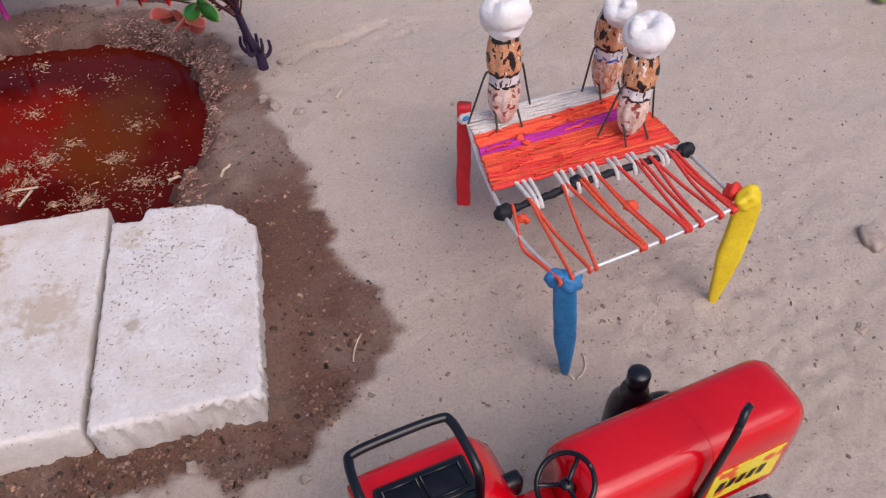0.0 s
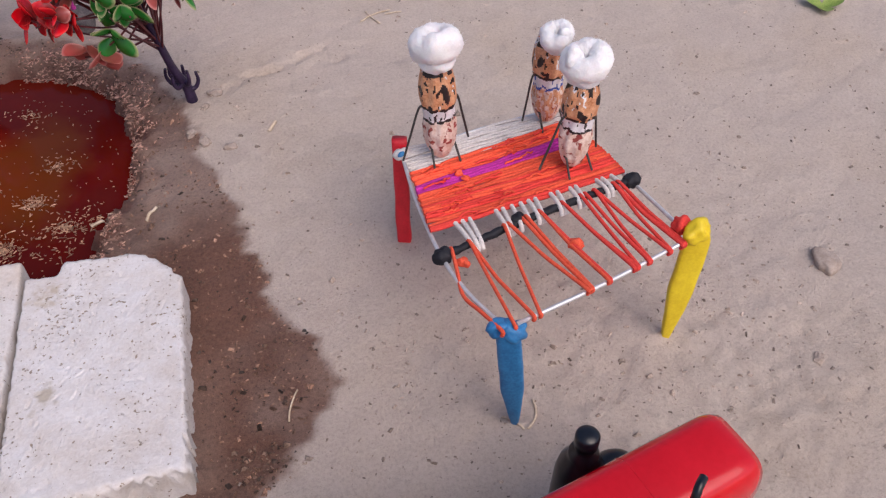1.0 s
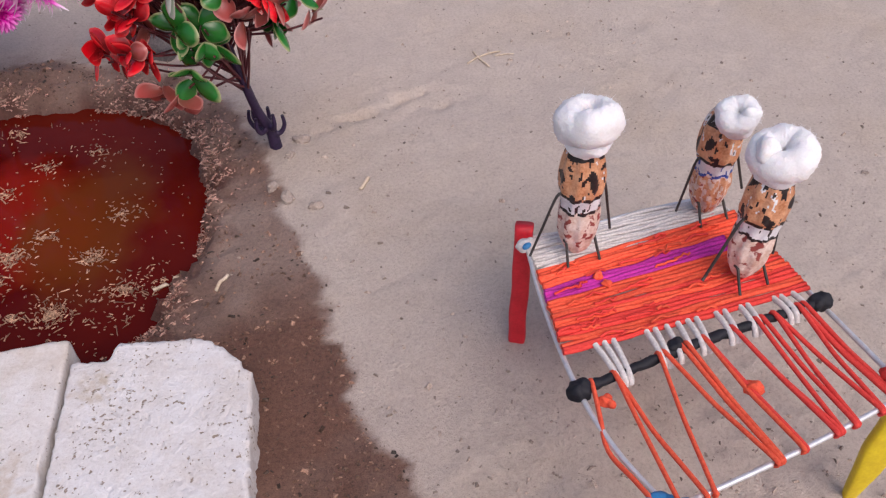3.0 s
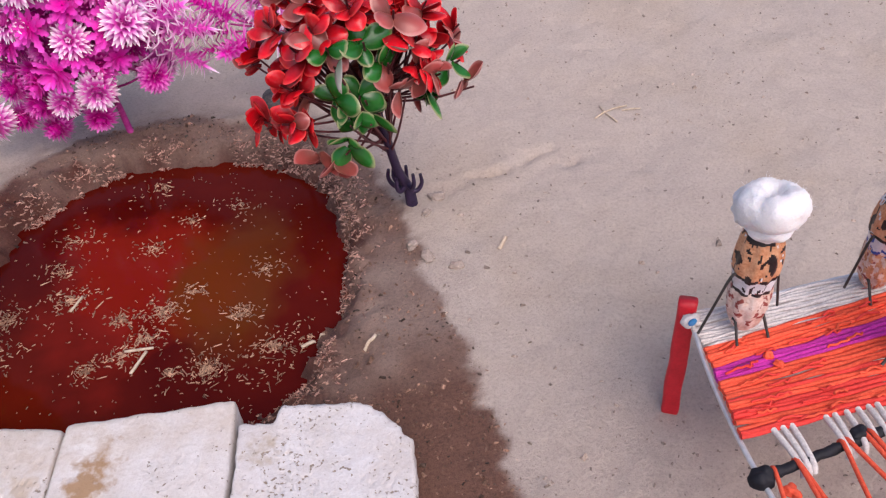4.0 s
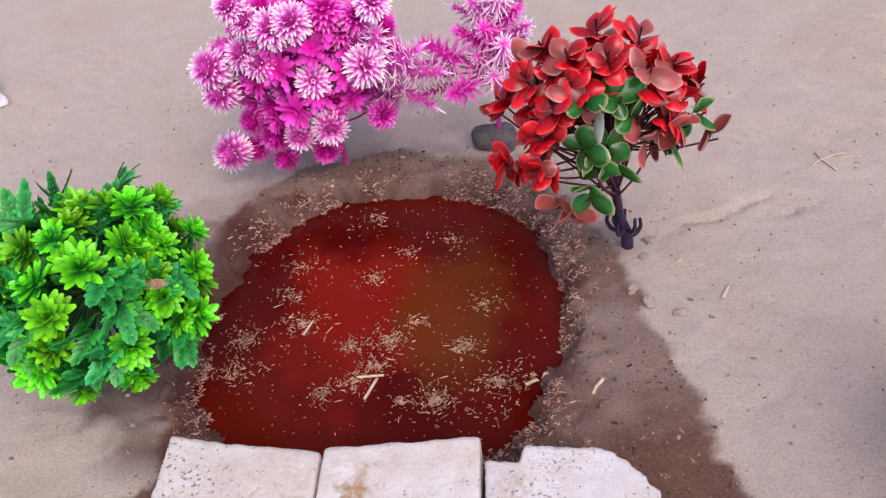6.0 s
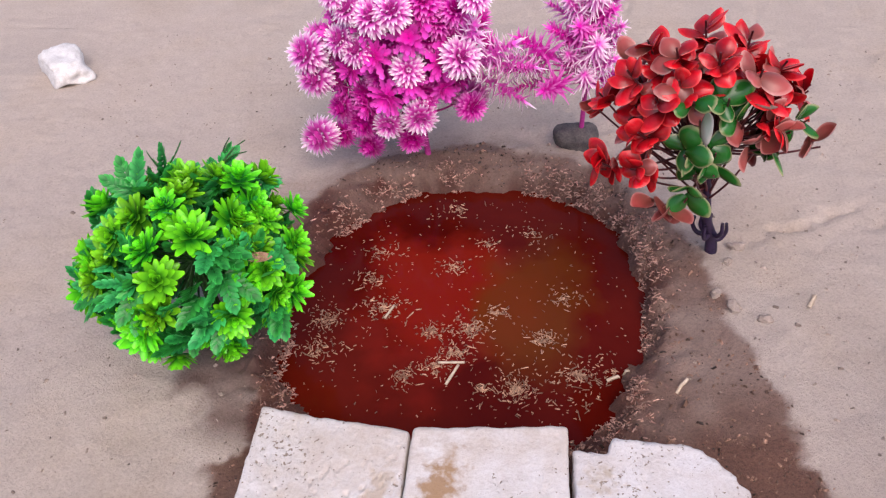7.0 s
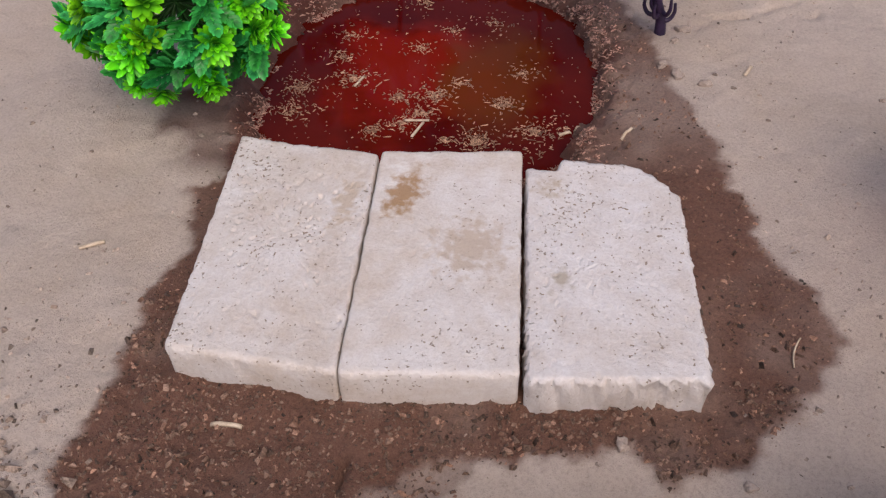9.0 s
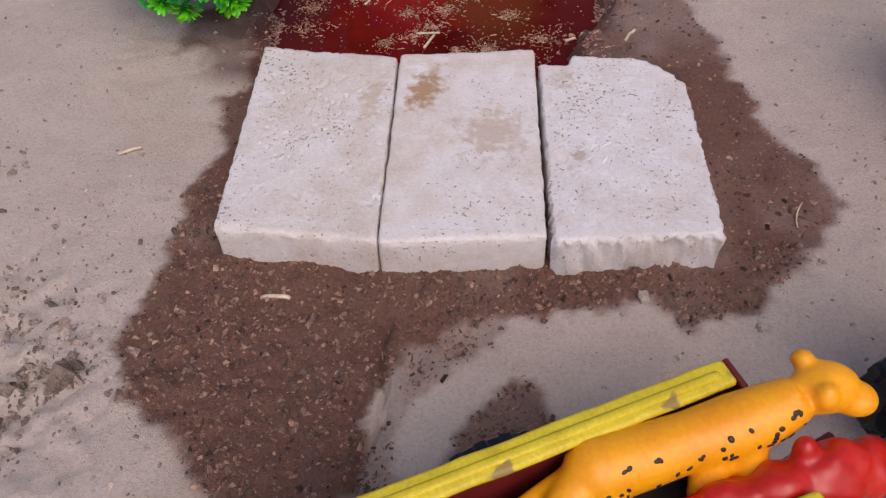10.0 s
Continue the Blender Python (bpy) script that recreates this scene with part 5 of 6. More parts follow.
class Leaves:
    """Collects leaves into one mesh, with 'tip' and 'rim' running over each leaf."""

    def __init__(self):
        self.v, self.f, self.tip, self.rim = [], [], [], []

    def leaf(self, at, ahead, up, length, width, curl=0.4, fold=0.3, kind="oval", n=7):
        at, d = Vector(at), Vector(ahead).normalized()
        s = d.cross(Vector(up)).normalized()
        u = s.cross(d)
        o = len(self.v)
        cols = (-1.0, -0.5, 0.0, 0.5, 1.0) if kind != "needle" else (-1.0, 1.0)
        p, dd, uu = at.copy(), d.copy(), u.copy()
        for i in range(n + 1):
            k = i / n
            if kind == "oval":
                w = math.sin(math.pi * min(0.985, 0.05 + 0.95 * k) ** 1.15) ** 0.55
            elif kind == "lobed":
                w = (0.25 + 0.75 * math.sin(math.pi * min(0.97, k * 0.86 + 0.05)) ** 0.8) * (1.0 if i % 2 else 0.58)
            elif kind == "spoon":
                w = (0.30 + 0.70 * min(1.0, k / 0.62) ** 1.2) * (1.0 if i % 2 or k < 0.35 else 0.66)
                if k > 0.85:
                    w *= 0.72
            else:
                w = 1 - 0.75 * k
            if kind == "round":
                w = math.sin(math.pi * min(0.955, 0.05 + 0.92 * k ** 1.1)) ** 0.6
            if kind == "blunt":
                w = 0.45 + 0.55 * math.sin(math.pi * min(0.94, 0.08 + 0.80 * k ** 1.3))
                if k > 0.8:
                    w *= 0.85
            if k == 1:
                w = max(0.05, w * (0.62 if kind in ("oval", "spoon", "blunt", "round") else 0.4))
            for c in cols:
                self.v.append(p + s * (c * w * width / 2) + uu * (fold * width * 0.5 * w * (c * c)))
                self.tip.append(k)
                self.rim.append(max(abs(c) if kind != "needle" else 0.5, k))
            turn = Matrix.Rotation(curl / n, 3, s)
            dd, uu = turn @ dd, turn @ uu
            p = p + dd * (length / n)
        c = len(cols)
        for i in range(n):
            for j in range(c - 1):
                a = o + i * c + j
                self.f.append((a, a + 1, a + c + 1, a + c))

    def mesh(self, name, material):
        me = bpy.data.meshes.new(name)
        me.from_pydata(self.v, [], self.f)
        me.attributes.new("tip", "FLOAT", "POINT").data.foreach_set("value", self.tip)
        me.attributes.new("rim", "FLOAT", "POINT").data.foreach_set("value", self.rim)
        me.polygons.foreach_set("use_smooth", [True] * len(me.polygons))
        me.materials.append(material)
        return me


def rosette(name, material, seed, rings, kind, n=7):
    """rings: rows of (count, elevation in degrees, length, width, curl)."""
    rng = random.Random(seed)
    L = Leaves()
    for r, (count, elev, length, width, curl) in enumerate(rings):
        for i in range(count):
            q = 2 * math.pi * (i + 0.5 * (r % 2)) / count + rng.uniform(-0.2, 0.2)
            e = radians(elev + rng.uniform(-9, 9))
            d = Vector((math.cos(q) * math.cos(e), math.sin(q) * math.cos(e), math.sin(e)))
            up = Vector((-math.cos(q) * math.sin(e), -math.sin(q) * math.sin(e), math.cos(e)))
            s = rng.uniform(0.82, 1.15)
            L.leaf(Vector((0, 0, 0.0006 * r)) + d * 0.0006, d, up, length * s, width * s, curl + rng.uniform(-0.2, 0.2), 0.35, kind, n)
    return L.mesh(name, material)


def sit(name, me, parent, at, out, spin, size, label=""):
    ob = new(name, me)
    ob.parent = parent
    out = Vector(out).normalized()
    ob.matrix_basis = Matrix.Translation(at) @ out.to_track_quat("Z", "Y").to_matrix().to_4x4() @ Matrix.Rotation(spin, 4, "Z") @ Matrix.Scale(size, 4)
    return tagged(ob, label)


GREEN = leaf_material("green_leaf", (0.010, 0.28, 0.014), (0.20, 0.84, 0.012), None, 0.4, 0.45, 0.015)
FERN = leaf_material("dark_green_leaf", (0.010, 0.22, 0.040), (0.040, 0.52, 0.10), None, 0.4, 0.4, 0.012)
PINK = leaf_material("magenta_needle", (0.84, 0.016, 0.54), (0.94, 0.28, 0.74), None, 0.5, 0.2)
PINKF = leaf_material("pink_fringe", (0.88, 0.12, 0.66), (1.0, 0.94, 0.98), None, 0.5, 0.12, 0.0, 0.25)
MAGENTA = leaf_material("magenta_blade", (0.84, 0.015, 0.52), (0.92, 0.10, 0.66), None, 0.5, 0.2)
RED = leaf_material("red_leaf_gloss", (0.24, 0.010, 0.014), (0.76, 0.004, 0.014), (0.80, 0.05, 0.05), 0.22, 0.6)
DUSK = leaf_material("red_green_leaf", (0.20, 0.050, 0.040), (0.42, 0.075, 0.070), (0.58, 0.24, 0.22), 0.3, 0.4)
LEAFG = leaf_material("deep_green_leaf", (0.008, 0.085, 0.010), (0.016, 0.17, 0.026), (0.36, 0.36, 0.18), 0.22, 0.5)
PALE_LEAF = leaf_material("grey_green_leaf", (0.22, 0.28, 0.20), (0.38, 0.42, 0.36), (0.50, 0.46, 0.40), 0.2, 0.25)


def sphere_points(n, seed):
    rng = random.Random(seed)
    out = []
    for i in range(n):
        z = 1 - 2 * (i + 0.5) / n
        q = i * 2.39996 + rng.uniform(-0.25, 0.25)
        r = math.sqrt(1 - z * z)
        out.append(Vector((r * math.cos(q), r * math.sin(q), z)))
    return out


def frond_mesh(name, material, seed, length, pairs, leaf, width, fan=60, curl=0.3, kind="oval", n=4, spiral=False):
    """Leaflets along a midrib, in pairs or winding round it, pointing forwards; its axis is local z."""
    rng = random.Random(seed)
    L = Leaves()
    for i in range(pairs):
        k = (i + 0.5) / pairs
        at = Vector((0, 0.10 * length * k * k, length * k))
        size = leaf * (1.0 - 0.55 * k) * rng.uniform(0.85, 1.15)
        a = radians(fan * (1 - 0.55 * k))
        for side in ((-1, 1) if not spiral else (0, 1, 2, 3, 4)):
            q = (0.0 if side > 0 else math.pi) if not spiral else side * 2 * math.pi / 5 + i * 0.7 + rng.uniform(-0.2, 0.2)
            out = Vector((math.cos(q), math.sin(q), 0))
            d = out * math.sin(a) + Vector((0, 0, math.cos(a)))
            L.leaf(at, d, Vector((0, 1, 0.05)) if not spiral else Vector((0, 0, 1)), size, width, curl, 0.25, kind, n)
    L.leaf(Vector((0, 0.1 * length, length * 0.95)), (0, 0.15, 1), (0, 1, 0), leaf * 0.6, width, 0.1, 0.2, kind, n)
    return L.mesh(name, material)


def green_bush():
    rng = random.Random(21)
    b = thing("plastic_bush", "round bright green plastic bush standing on the soil beside the pond", "artificial plant")
    C = Vector((-0.1515, 0.0490, 0.0585))
    kinds = [rosette("leaf_rosette", GREEN, 30 + i, ((10, -6, 0.0120, 0.0042, 0.45), (10, 16, 0.0118, 0.0042, 0.35), (8, 38, 0.0100, 0.0039, 0.2), (6, 58, 0.0076, 0.0038, 0.1), (4, 78, 0.0054, 0.0030, 0.0)), "blunt", 6) for i in range(4)]
    fronds = [frond_mesh("fern_sprig", FERN, 40 + i, 0.0165, 6, 0.0080, 0.0030) for i in range(2)]
    foot = Vector((C.x, C.y + 0.004, float(ground_z(C.x, C.y + 0.004)) - 0.002))
    part("trunk", tube(bmesh.new(), bent([foot, foot + Vector((0.001, 0, 0.02)), C], 5), 0.003, 9, 0.002), M["stem_green"], b, "green plastic stem")
    bm = bmesh.new()
    for i, d in enumerate(sphere_points(185, 5)):
        if d.z < -0.80:
            continue
        k = rng.uniform(0.84, 1.02) + 0.16 * noise.noise(d * 2.3)
        p = C + Vector((d.x * 0.0505, d.y * 0.0460, d.z * 0.0440)) * k
        if i % 2:
            tube(bm, [C.lerp(p, 0.05), C.lerp(p, 0.6) + Vector((0, 0, -0.002)), p], 0.0008, 5, 0.0005)
        out = d + Vector((rng.uniform(-0.4, 0.4), rng.uniform(-0.4, 0.4), rng.uniform(-0.1, 0.5)))
        if rng.random() < 0.56:
            sit("leaf_rosette", rng.choice(kinds), b, p, out, rng.uniform(0, 6), rng.uniform(0.68, 0.98))
        else:
            across = d.cross(Vector((rng.uniform(-1, 1), rng.uniform(-1, 1), 0.3))).normalized()
            for j in range(3):
                q = radians(-38 + 38 * j)
                side = across.cross(d).normalized()
                sit("fern_sprig", rng.choice(fronds), b, p - d * 0.004, d * 0.55 + across * math.cos(q) + side * math.sin(q), rng.uniform(-0.5, 0.5), rng.uniform(0.85, 1.15))
    for d in sphere_points(90, 6):
        if d.z > -0.8:
            sit("fern_sprig", rng.choice(fronds), b, C + Vector((d.x * 0.032, d.y * 0.030, d.z * 0.028)), d, rng.uniform(0, 6), rng.uniform(0.8, 1.1))
    part("twig", bm, M["stem_green"], b, "thin green twigs")
    # a feathery sprig sticking out at the top
    for q, ln in ((0.9, 0.016), (1.5, 0.014), (0.2, 0.015)):
        a = C + Vector((0.008, 0.034, 0.032))
        tipv = a + Vector((math.cos(q) * ln, math.sin(q) * ln, 0.008))
        part("twig", tube(bmesh.new(), bent([a, a.lerp(tipv, 0.5) + Vector((0, 0, 0.002)), tipv], 4), 0.0006, 5, 0.0003), M["stem_green"], b)
        sit("fern_sprig", fronds[0], b, a, tipv - a, q, 0.7)
    # a dry brown leaf caught in the bush
    L = Leaves()
    L.leaf((-0.1130, 0.0330, 0.0780), (0.9, 0.2, -0.15), (0, -0.5, 1), 0.0130, 0.0050, 0.4, 0.5, "oval", 7)
    dry = new("dry_leaf", L.mesh("dry_leaf", M["straw_wet"]))
    dry.parent = b
    tagged(dry, "dry brown leaf caught between the sprigs")


def pompon(name, material, seed, radius=0.0086, rows=8):
    """A round flower head: rings of short pointed petals round its axis over a closed core."""
    rng = random.Random(seed)
    L = Leaves()
    for i in range(rows):
        e = radians(-55 + 140 * i / (rows - 1))
        count = max(5, int(22 * math.cos(e) + 0.5))
        for j in range(count):
            q = 2 * math.pi * (j + 0.5 * (i % 2)) / count + rng.uniform(-0.12, 0.12)
            d = Vector((math.cos(q) * math.cos(e), math.sin(q) * math.cos(e), math.sin(e)))
            tangent = Vector((-math.cos(q) * math.sin(e), -math.sin(q) * math.sin(e), math.cos(e)))
            L.leaf(d * radius * 0.62, d + tangent * 0.35, tangent, radius * rng.uniform(0.44, 0.62), radius * 0.30, -0.7, 0.1, "needle", 3)
            L.leaf(d * radius * 0.20, d * 0.5 + tangent, d, radius * 0.52, radius * 0.5, 0.3, 0.0, "oval", 3)
            for m in range(1, 21):
                L.tip[-m], L.rim[-m] = 0.0, 0.0
    return L.mesh(name, material)


PINKS = (("w", -0.082, 0.119), ("w", -0.094, 0.116), ("w", -0.108, 0.120), ("w", -0.115, 0.101), ("w", -0.106, 0.095), ("w", -0.137, 0.092), ("w", -0.135, 0.076), ("w", -0.077, 0.083),
         ("w", -0.045, 0.092), ("m", -0.043, 0.053), ("w", -0.073, 0.052), ("w", -0.093, 0.046), ("m", -0.113, 0.039), ("m", -0.126, 0.049), ("m", -0.128, 0.029), ("w", -0.140, 0.034),
         ("m", -0.111, 0.021), ("m", -0.083, 0.028), ("m", -0.060, 0.107), ("m", -0.049, 0.115), ("m", -0.066, 0.119), ("w", -0.035, 0.129), ("m", -0.102, 0.120), ("w", -0.115, 0.129),
         ("m", -0.067, 0.096), ("m", -0.090, 0.095), ("m", -0.097, 0.072), ("m", -0.108, 0.059), ("m", -0.072, 0.062))


def pink_plants():
    rng = random.Random(101)
    heads = {"w": [pompon("flower_head", PINKF, 140 + i) for i in range(2)], "m": [pompon("flower_head", PINK, 150 + i) for i in range(2)]}
    plumes = [frond_mesh("flower_plume", PINKF, 160 + i, 0.0200, 11, 0.0135, 0.0017, 72, -0.7, "needle", 4, True) for i in range(2)]
    tuft = rosette("leaf_tuft", MAGENTA, 170, ((10, -8, 0.0105, 0.0046, 0.4), (9, 22, 0.0100, 0.0042, 0.5), (7, 52, 0.0080, 0.0036, 0.4)), "lobed", 8)
    deep = frond_mesh("flower_plume", PINK, 165, 0.0200, 11, 0.0120, 0.0020, 68, -0.6, "needle", 4, True)

    def twig_to(b, root, p, r=0.0008):
        part("twig", tube(bmesh.new(), bent([root, root.lerp(p, 0.5) + Vector((0, 0, -0.003)), p], 5), r, 5, r * 0.75), M["stem_pink"], b)

    b = thing("plastic_flowers", "bushy magenta and pale pink plastic flowers behind the pond", "artificial plant", "pink plastic flowers")
    foot, C = Vector((-0.0800, 0.2330, -0.002)), Vector((-0.0880, 0.2200, 0.0760))
    part("stem", tube(bmesh.new(), bent([foot, foot.lerp(C, 0.5) + Vector((0.002, 0.003, 0)), C], 6), 0.0022, 9, 0.0014), M["stem_pink"], b, "dark magenta plastic stem")
    for kind, x, z in PINKS:
        p = Vector((x, (0.198 if kind == "w" else 0.210), z))
        twig_to(b, foot.lerp(C, rng.uniform(0.45, 0.95)), p)
        out = (p - C).normalized() * 0.9 + Vector((rng.uniform(-0.2, 0.2), -0.65, 0.55))
        sit("flower_head", rng.choice(heads[kind]), b, p, out, rng.uniform(0, 6), rng.uniform(1.0, 1.42))
    # heads at the back and above
    for d in sphere_points(44, 12):
        if d.y > -0.15 and d.z > -0.75:
            p = C + Vector((d.x * 0.050, d.y * 0.032 + 0.006, d.z * 0.050 + 0.004))
            twig_to(b, foot.lerp(C, rng.uniform(0.45, 0.95)), p)
            sit("flower_head", rng.choice(heads["m" if rng.random() < 0.75 else "w"]), b, p, d + Vector((0, -0.2, 0.5)), rng.uniform(0, 6), rng.uniform(1.15, 1.45))
    for d in sphere_points(40, 14):
        if d.z > -0.7:
            p = C + Vector((d.x * 0.040, d.y * 0.020 - 0.004, d.z * 0.042 + 0.006))
            sit("leaf_tuft", tuft, b, p, d + Vector((0, -0.5, 0.4)), rng.uniform(0, 6), rng.uniform(0.9, 1.3))
    # feathery plumes on the side towards the second plant
    for at, ahead, me in (((-0.040, 0.208, 0.083), (0.8, -0.1, 0.5), plumes[0]), ((-0.030, 0.210, 0.082), (1.0, -0.2, 0.15), plumes[1]), ((-0.036, 0.209, 0.074), (0.9, -0.3, -0.25), plumes[0]), ((-0.046, 0.208, 0.085), (0.4, -0.3, 0.9), plumes[1])):
        twig_to(b, C.lerp(Vector(at), 0.2), Vector(at))
        sit("flower_plume", me, b, at, ahead, rng.uniform(0, 6), rng.uniform(1.25, 1.45))

    b = thing("plastic_flowers", "slender pale pink plastic flowers set in a grey stone", "artificial plant", "pink plastic flowers")
    foot, top = Vector((0.0210, 0.2540, 0.004)), Vector((0.0250, 0.2460, 0.1150))
    part("stem", tube(bmesh.new(), bent([foot, foot.lerp(top, 0.5) + Vector((0.001, 0.002, 0)), top], 6), 0.0018, 8, 0.0010), M["stem_pink"], b, "magenta plastic stem")
    for i in range(30):
        k = 0.36 + 0.64 * i / 29
        q = i * 2.4
        root = foot.lerp(top, k)
        d = Vector((math.cos(q), math.sin(q) * 0.8 - 0.2, 0.55 + 0.5 * k))
        p = root + d.normalized() * 0.006
        twig_to(b, root, p, 0.0007)
        sit("flower_plume", deep if i % 3 == 0 else rng.choice(plumes), b, p, d, rng.uniform(0, 6), rng.uniform(0.95, 1.2))
    for at, ahead, me in (((0.004, 0.226, 0.070), (-1.0, -0.2, 0.15), deep), ((0.000, 0.228, 0.062), (-0.8, -0.3, -0.1), deep), ((0.002, 0.224, 0.076), (-1.0, -0.2, 0.35), plumes[0]), ((0.010, 0.226, 0.062), (-0.2, -0.6, 0.2), deep), ((0.004, 0.226, 0.078), (-0.5, -0.3, 0.6), deep)):
        twig_to(b, foot.lerp(top, 0.55), Vector(at))
        sit("flower_plume", me, b, at, ahead, rng.uniform(0, 6), rng.uniform(1.15, 1.35))


# sprigs of the red shrub: leaf kind and place
RED_SPRIGS = ((0.081, 0.145, 0.142), (0.086, 0.115, 0.142), (0.056, 0.135, 0.137), (0.068, 0.120, 0.141), (0.101, 0.140, 0.140), (0.118, 0.140, 0.126), (0.132, 0.148, 0.110), (0.036, 0.130, 0.112),
              (0.055, 0.105, 0.107), (0.053, 0.102, 0.089), (0.034, 0.120, 0.081), (0.061, 0.110, 0.122), (0.048, 0.125, 0.127), (0.070, 0.110, 0.131))
LOW_SPRIGS = (("d", 0.074, 0.105, 0.060), ("d", 0.063, 0.110, 0.061), ("d", 0.107, 0.115, 0.092), ("d", 0.116, 0.120, 0.096), ("d", 0.138, 0.128, 0.089), ("d", 0.123, 0.125, 0.098), ("g", 0.092, 0.110, 0.123),
              ("g", 0.101, 0.115, 0.110), ("g", 0.090, 0.108, 0.096), ("g", 0.091, 0.110, 0.082), ("g", 0.079, 0.103, 0.071), ("g", 0.077, 0.105, 0.124), ("g", 0.076, 0.105, 0.096), ("g", 0.082, 0.108, 0.083),
              ("g", 0.132, 0.135, 0.099), ("p", 0.080, 0.100, 0.118), ("p", 0.105, 0.118, 0.114), ("d", 0.105, 0.120, 0.132), ("d", 0.066, 0.115, 0.111))


def red_plant():
    rng = random.Random(61)
    b = thing("plastic_shrub", "glossy red and green plastic shrub on a dark purple stem", "artificial plant")
    foot = Vector((0.1025, 0.1545, -0.003))
    C = Vector((0.0870, 0.1320, 0.1000))
    neck = Vector((0.0965, 0.1500, 0.0260))
    bm = tube(bmesh.new(), bent([foot, Vector((0.1010, 0.1540, 0.010)), neck, neck.lerp(C, 0.5), C], 6), 0.0036, 10, 0.0016)
    part("stem", bm, M["stem"], b, "dark purple plastic stem")
    for i, (q, ln) in enumerate(((0.2, 0.010), (1.6, 0.009), (2.9, 0.012), (4.2, 0.011), (5.3, 0.010), (3.5, 0.008))):
        a = Vector((0.1003, 0.1535, 0.0085 + 0.0016 * i))
        d = Vector((math.cos(q), math.sin(q), 0))
        part("prong", tube(bmesh.new(), bent([a, a + d * ln * 0.55 + Vector((0, 0, -0.001)), a + d * ln * 0.85 + Vector((0, 0, 0.004)), a + d * ln * 0.8 + Vector((0, 0, 0.010))], 4), 0.0017, 7, 0.0009), M["stem"], b)

    def blade(name, material, length, width, curl, fold):
        L = Leaves()
        L.leaf((0, 0, 0), (0, 0, 1), (0, -1, 0), length, width, curl, fold, "round", 9)
        return L.mesh(name, material)
    sizes = ((0.0165, 0.0128, 0.9, 0.45), (0.0152, 0.0124, 1.2, 0.5), (0.0175, 0.0120, 0.6, 0.35), (0.0138, 0.0105, 0.4, 0.6))
    leaves = {k: [blade("leaf", m, *z) for z in sizes] for k, m in (("r", RED), ("d", DUSK), ("g", LEAFG), ("p", PALE_LEAF))}

    def sprig(kind, p, ahead, count, spread, size):
        root = neck.lerp(C, rng.uniform(0.15, 0.8) if p.x < 0.115 else rng.uniform(0.65, 0.9))
        twig = part("twig", tube(bmesh.new(), bent([root, root.lerp(p, 0.55) + Vector((0, 0, -0.003)), p], 4), 0.0007, 5, 0.0005), M["stem_red"], b)
        ahead = Vector(ahead).normalized()
        T = ahead.to_track_quat("Z", "Y").to_matrix().to_4x4()
        q0 = rng.uniform(0, 6)
        for j in range(count):
            me = rng.choice(leaves[kind if rng.random() < 0.88 else "d"])
            open_by = radians(rng.uniform(*spread))
            lf = new("leaf", me)
            lf.parent = twig
            lf.matrix_basis = Matrix.Translation(p - ahead * (0.004 + 0.0012 * j)) @ T @ Matrix.Rotation(q0 + j * 2 * math.pi / count * 1.05 + rng.uniform(-0.3, 0.3), 4, "Z") @ Matrix.Rotation(open_by, 4, "X") @ Matrix.Rotation(rng.uniform(-0.4, 0.4), 4, "Z") @ Matrix.Scale(size * rng.uniform(0.78, 1.08), 4)

    for p in RED_SPRIGS:
        p = Vector(p)
        sprig("r", p, (p - C).normalized() + Vector((0, -0.25, 0.75)), 7, (8, 74), 0.84)
        p = p + Vector((rng.uniform(-0.009, 0.009), rng.uniform(0.004, 0.014), rng.uniform(-0.013, -0.003)))
        sprig(rng.choice("rrrd"), p, (p - C).normalized() + Vector((0, -0.25, 0.5)), 5, (15, 75), 0.80)
    for kind, x, y, z in LOW_SPRIGS:
        p = Vector((x, y, z))
        out = (p - C).normalized()
        if kind == "g":
            sprig("g", p, out + Vector((rng.uniform(-0.6, 0.6), -0.4, 0.3)), 4, (20, 75), 0.9)
        elif kind == "p":
            sprig("p", p, out + Vector((-0.4, -0.2, -0.6)), 1, (0, 15), 1.0)
        else:
            sprig("d", p, out + Vector((rng.uniform(-0.3, 0.5), 0, -0.25)), 3, (8, 60), 0.95)
    for d in sphere_points(70, 9):
        if d.y > -0.45 and d.z > -0.6:
            p = C + Vector((d.x * 0.043, d.y * 0.036, d.z * 0.036)) * rng.uniform(0.65, 0.95)
            sprig("r" if d.z > 0.25 - 0.3 * abs(d.x) else rng.choice("ddg"), p, d + Vector((0, 0, 0.6)), 4, (15, 70), 0.9)


M["stem_green"] = mat("green_stem", (0.012, 0.06, 0.012), (0.03, 0.13, 0.02), 0.5, 200, 900, 0.1)
M["stem_pink"] = mat("pink_stem", (0.40, 0.02, 0.22), (0.60, 0.06, 0.36), 0.5, 200, 900, 0.1)
M["stem_red"] = mat("red_brown_stem", (0.07, 0.012, 0.02), (0.15, 0.03, 0.035), 0.45, 200, 900, 0.1)
green_bush()
pink_plants()
red_plant()


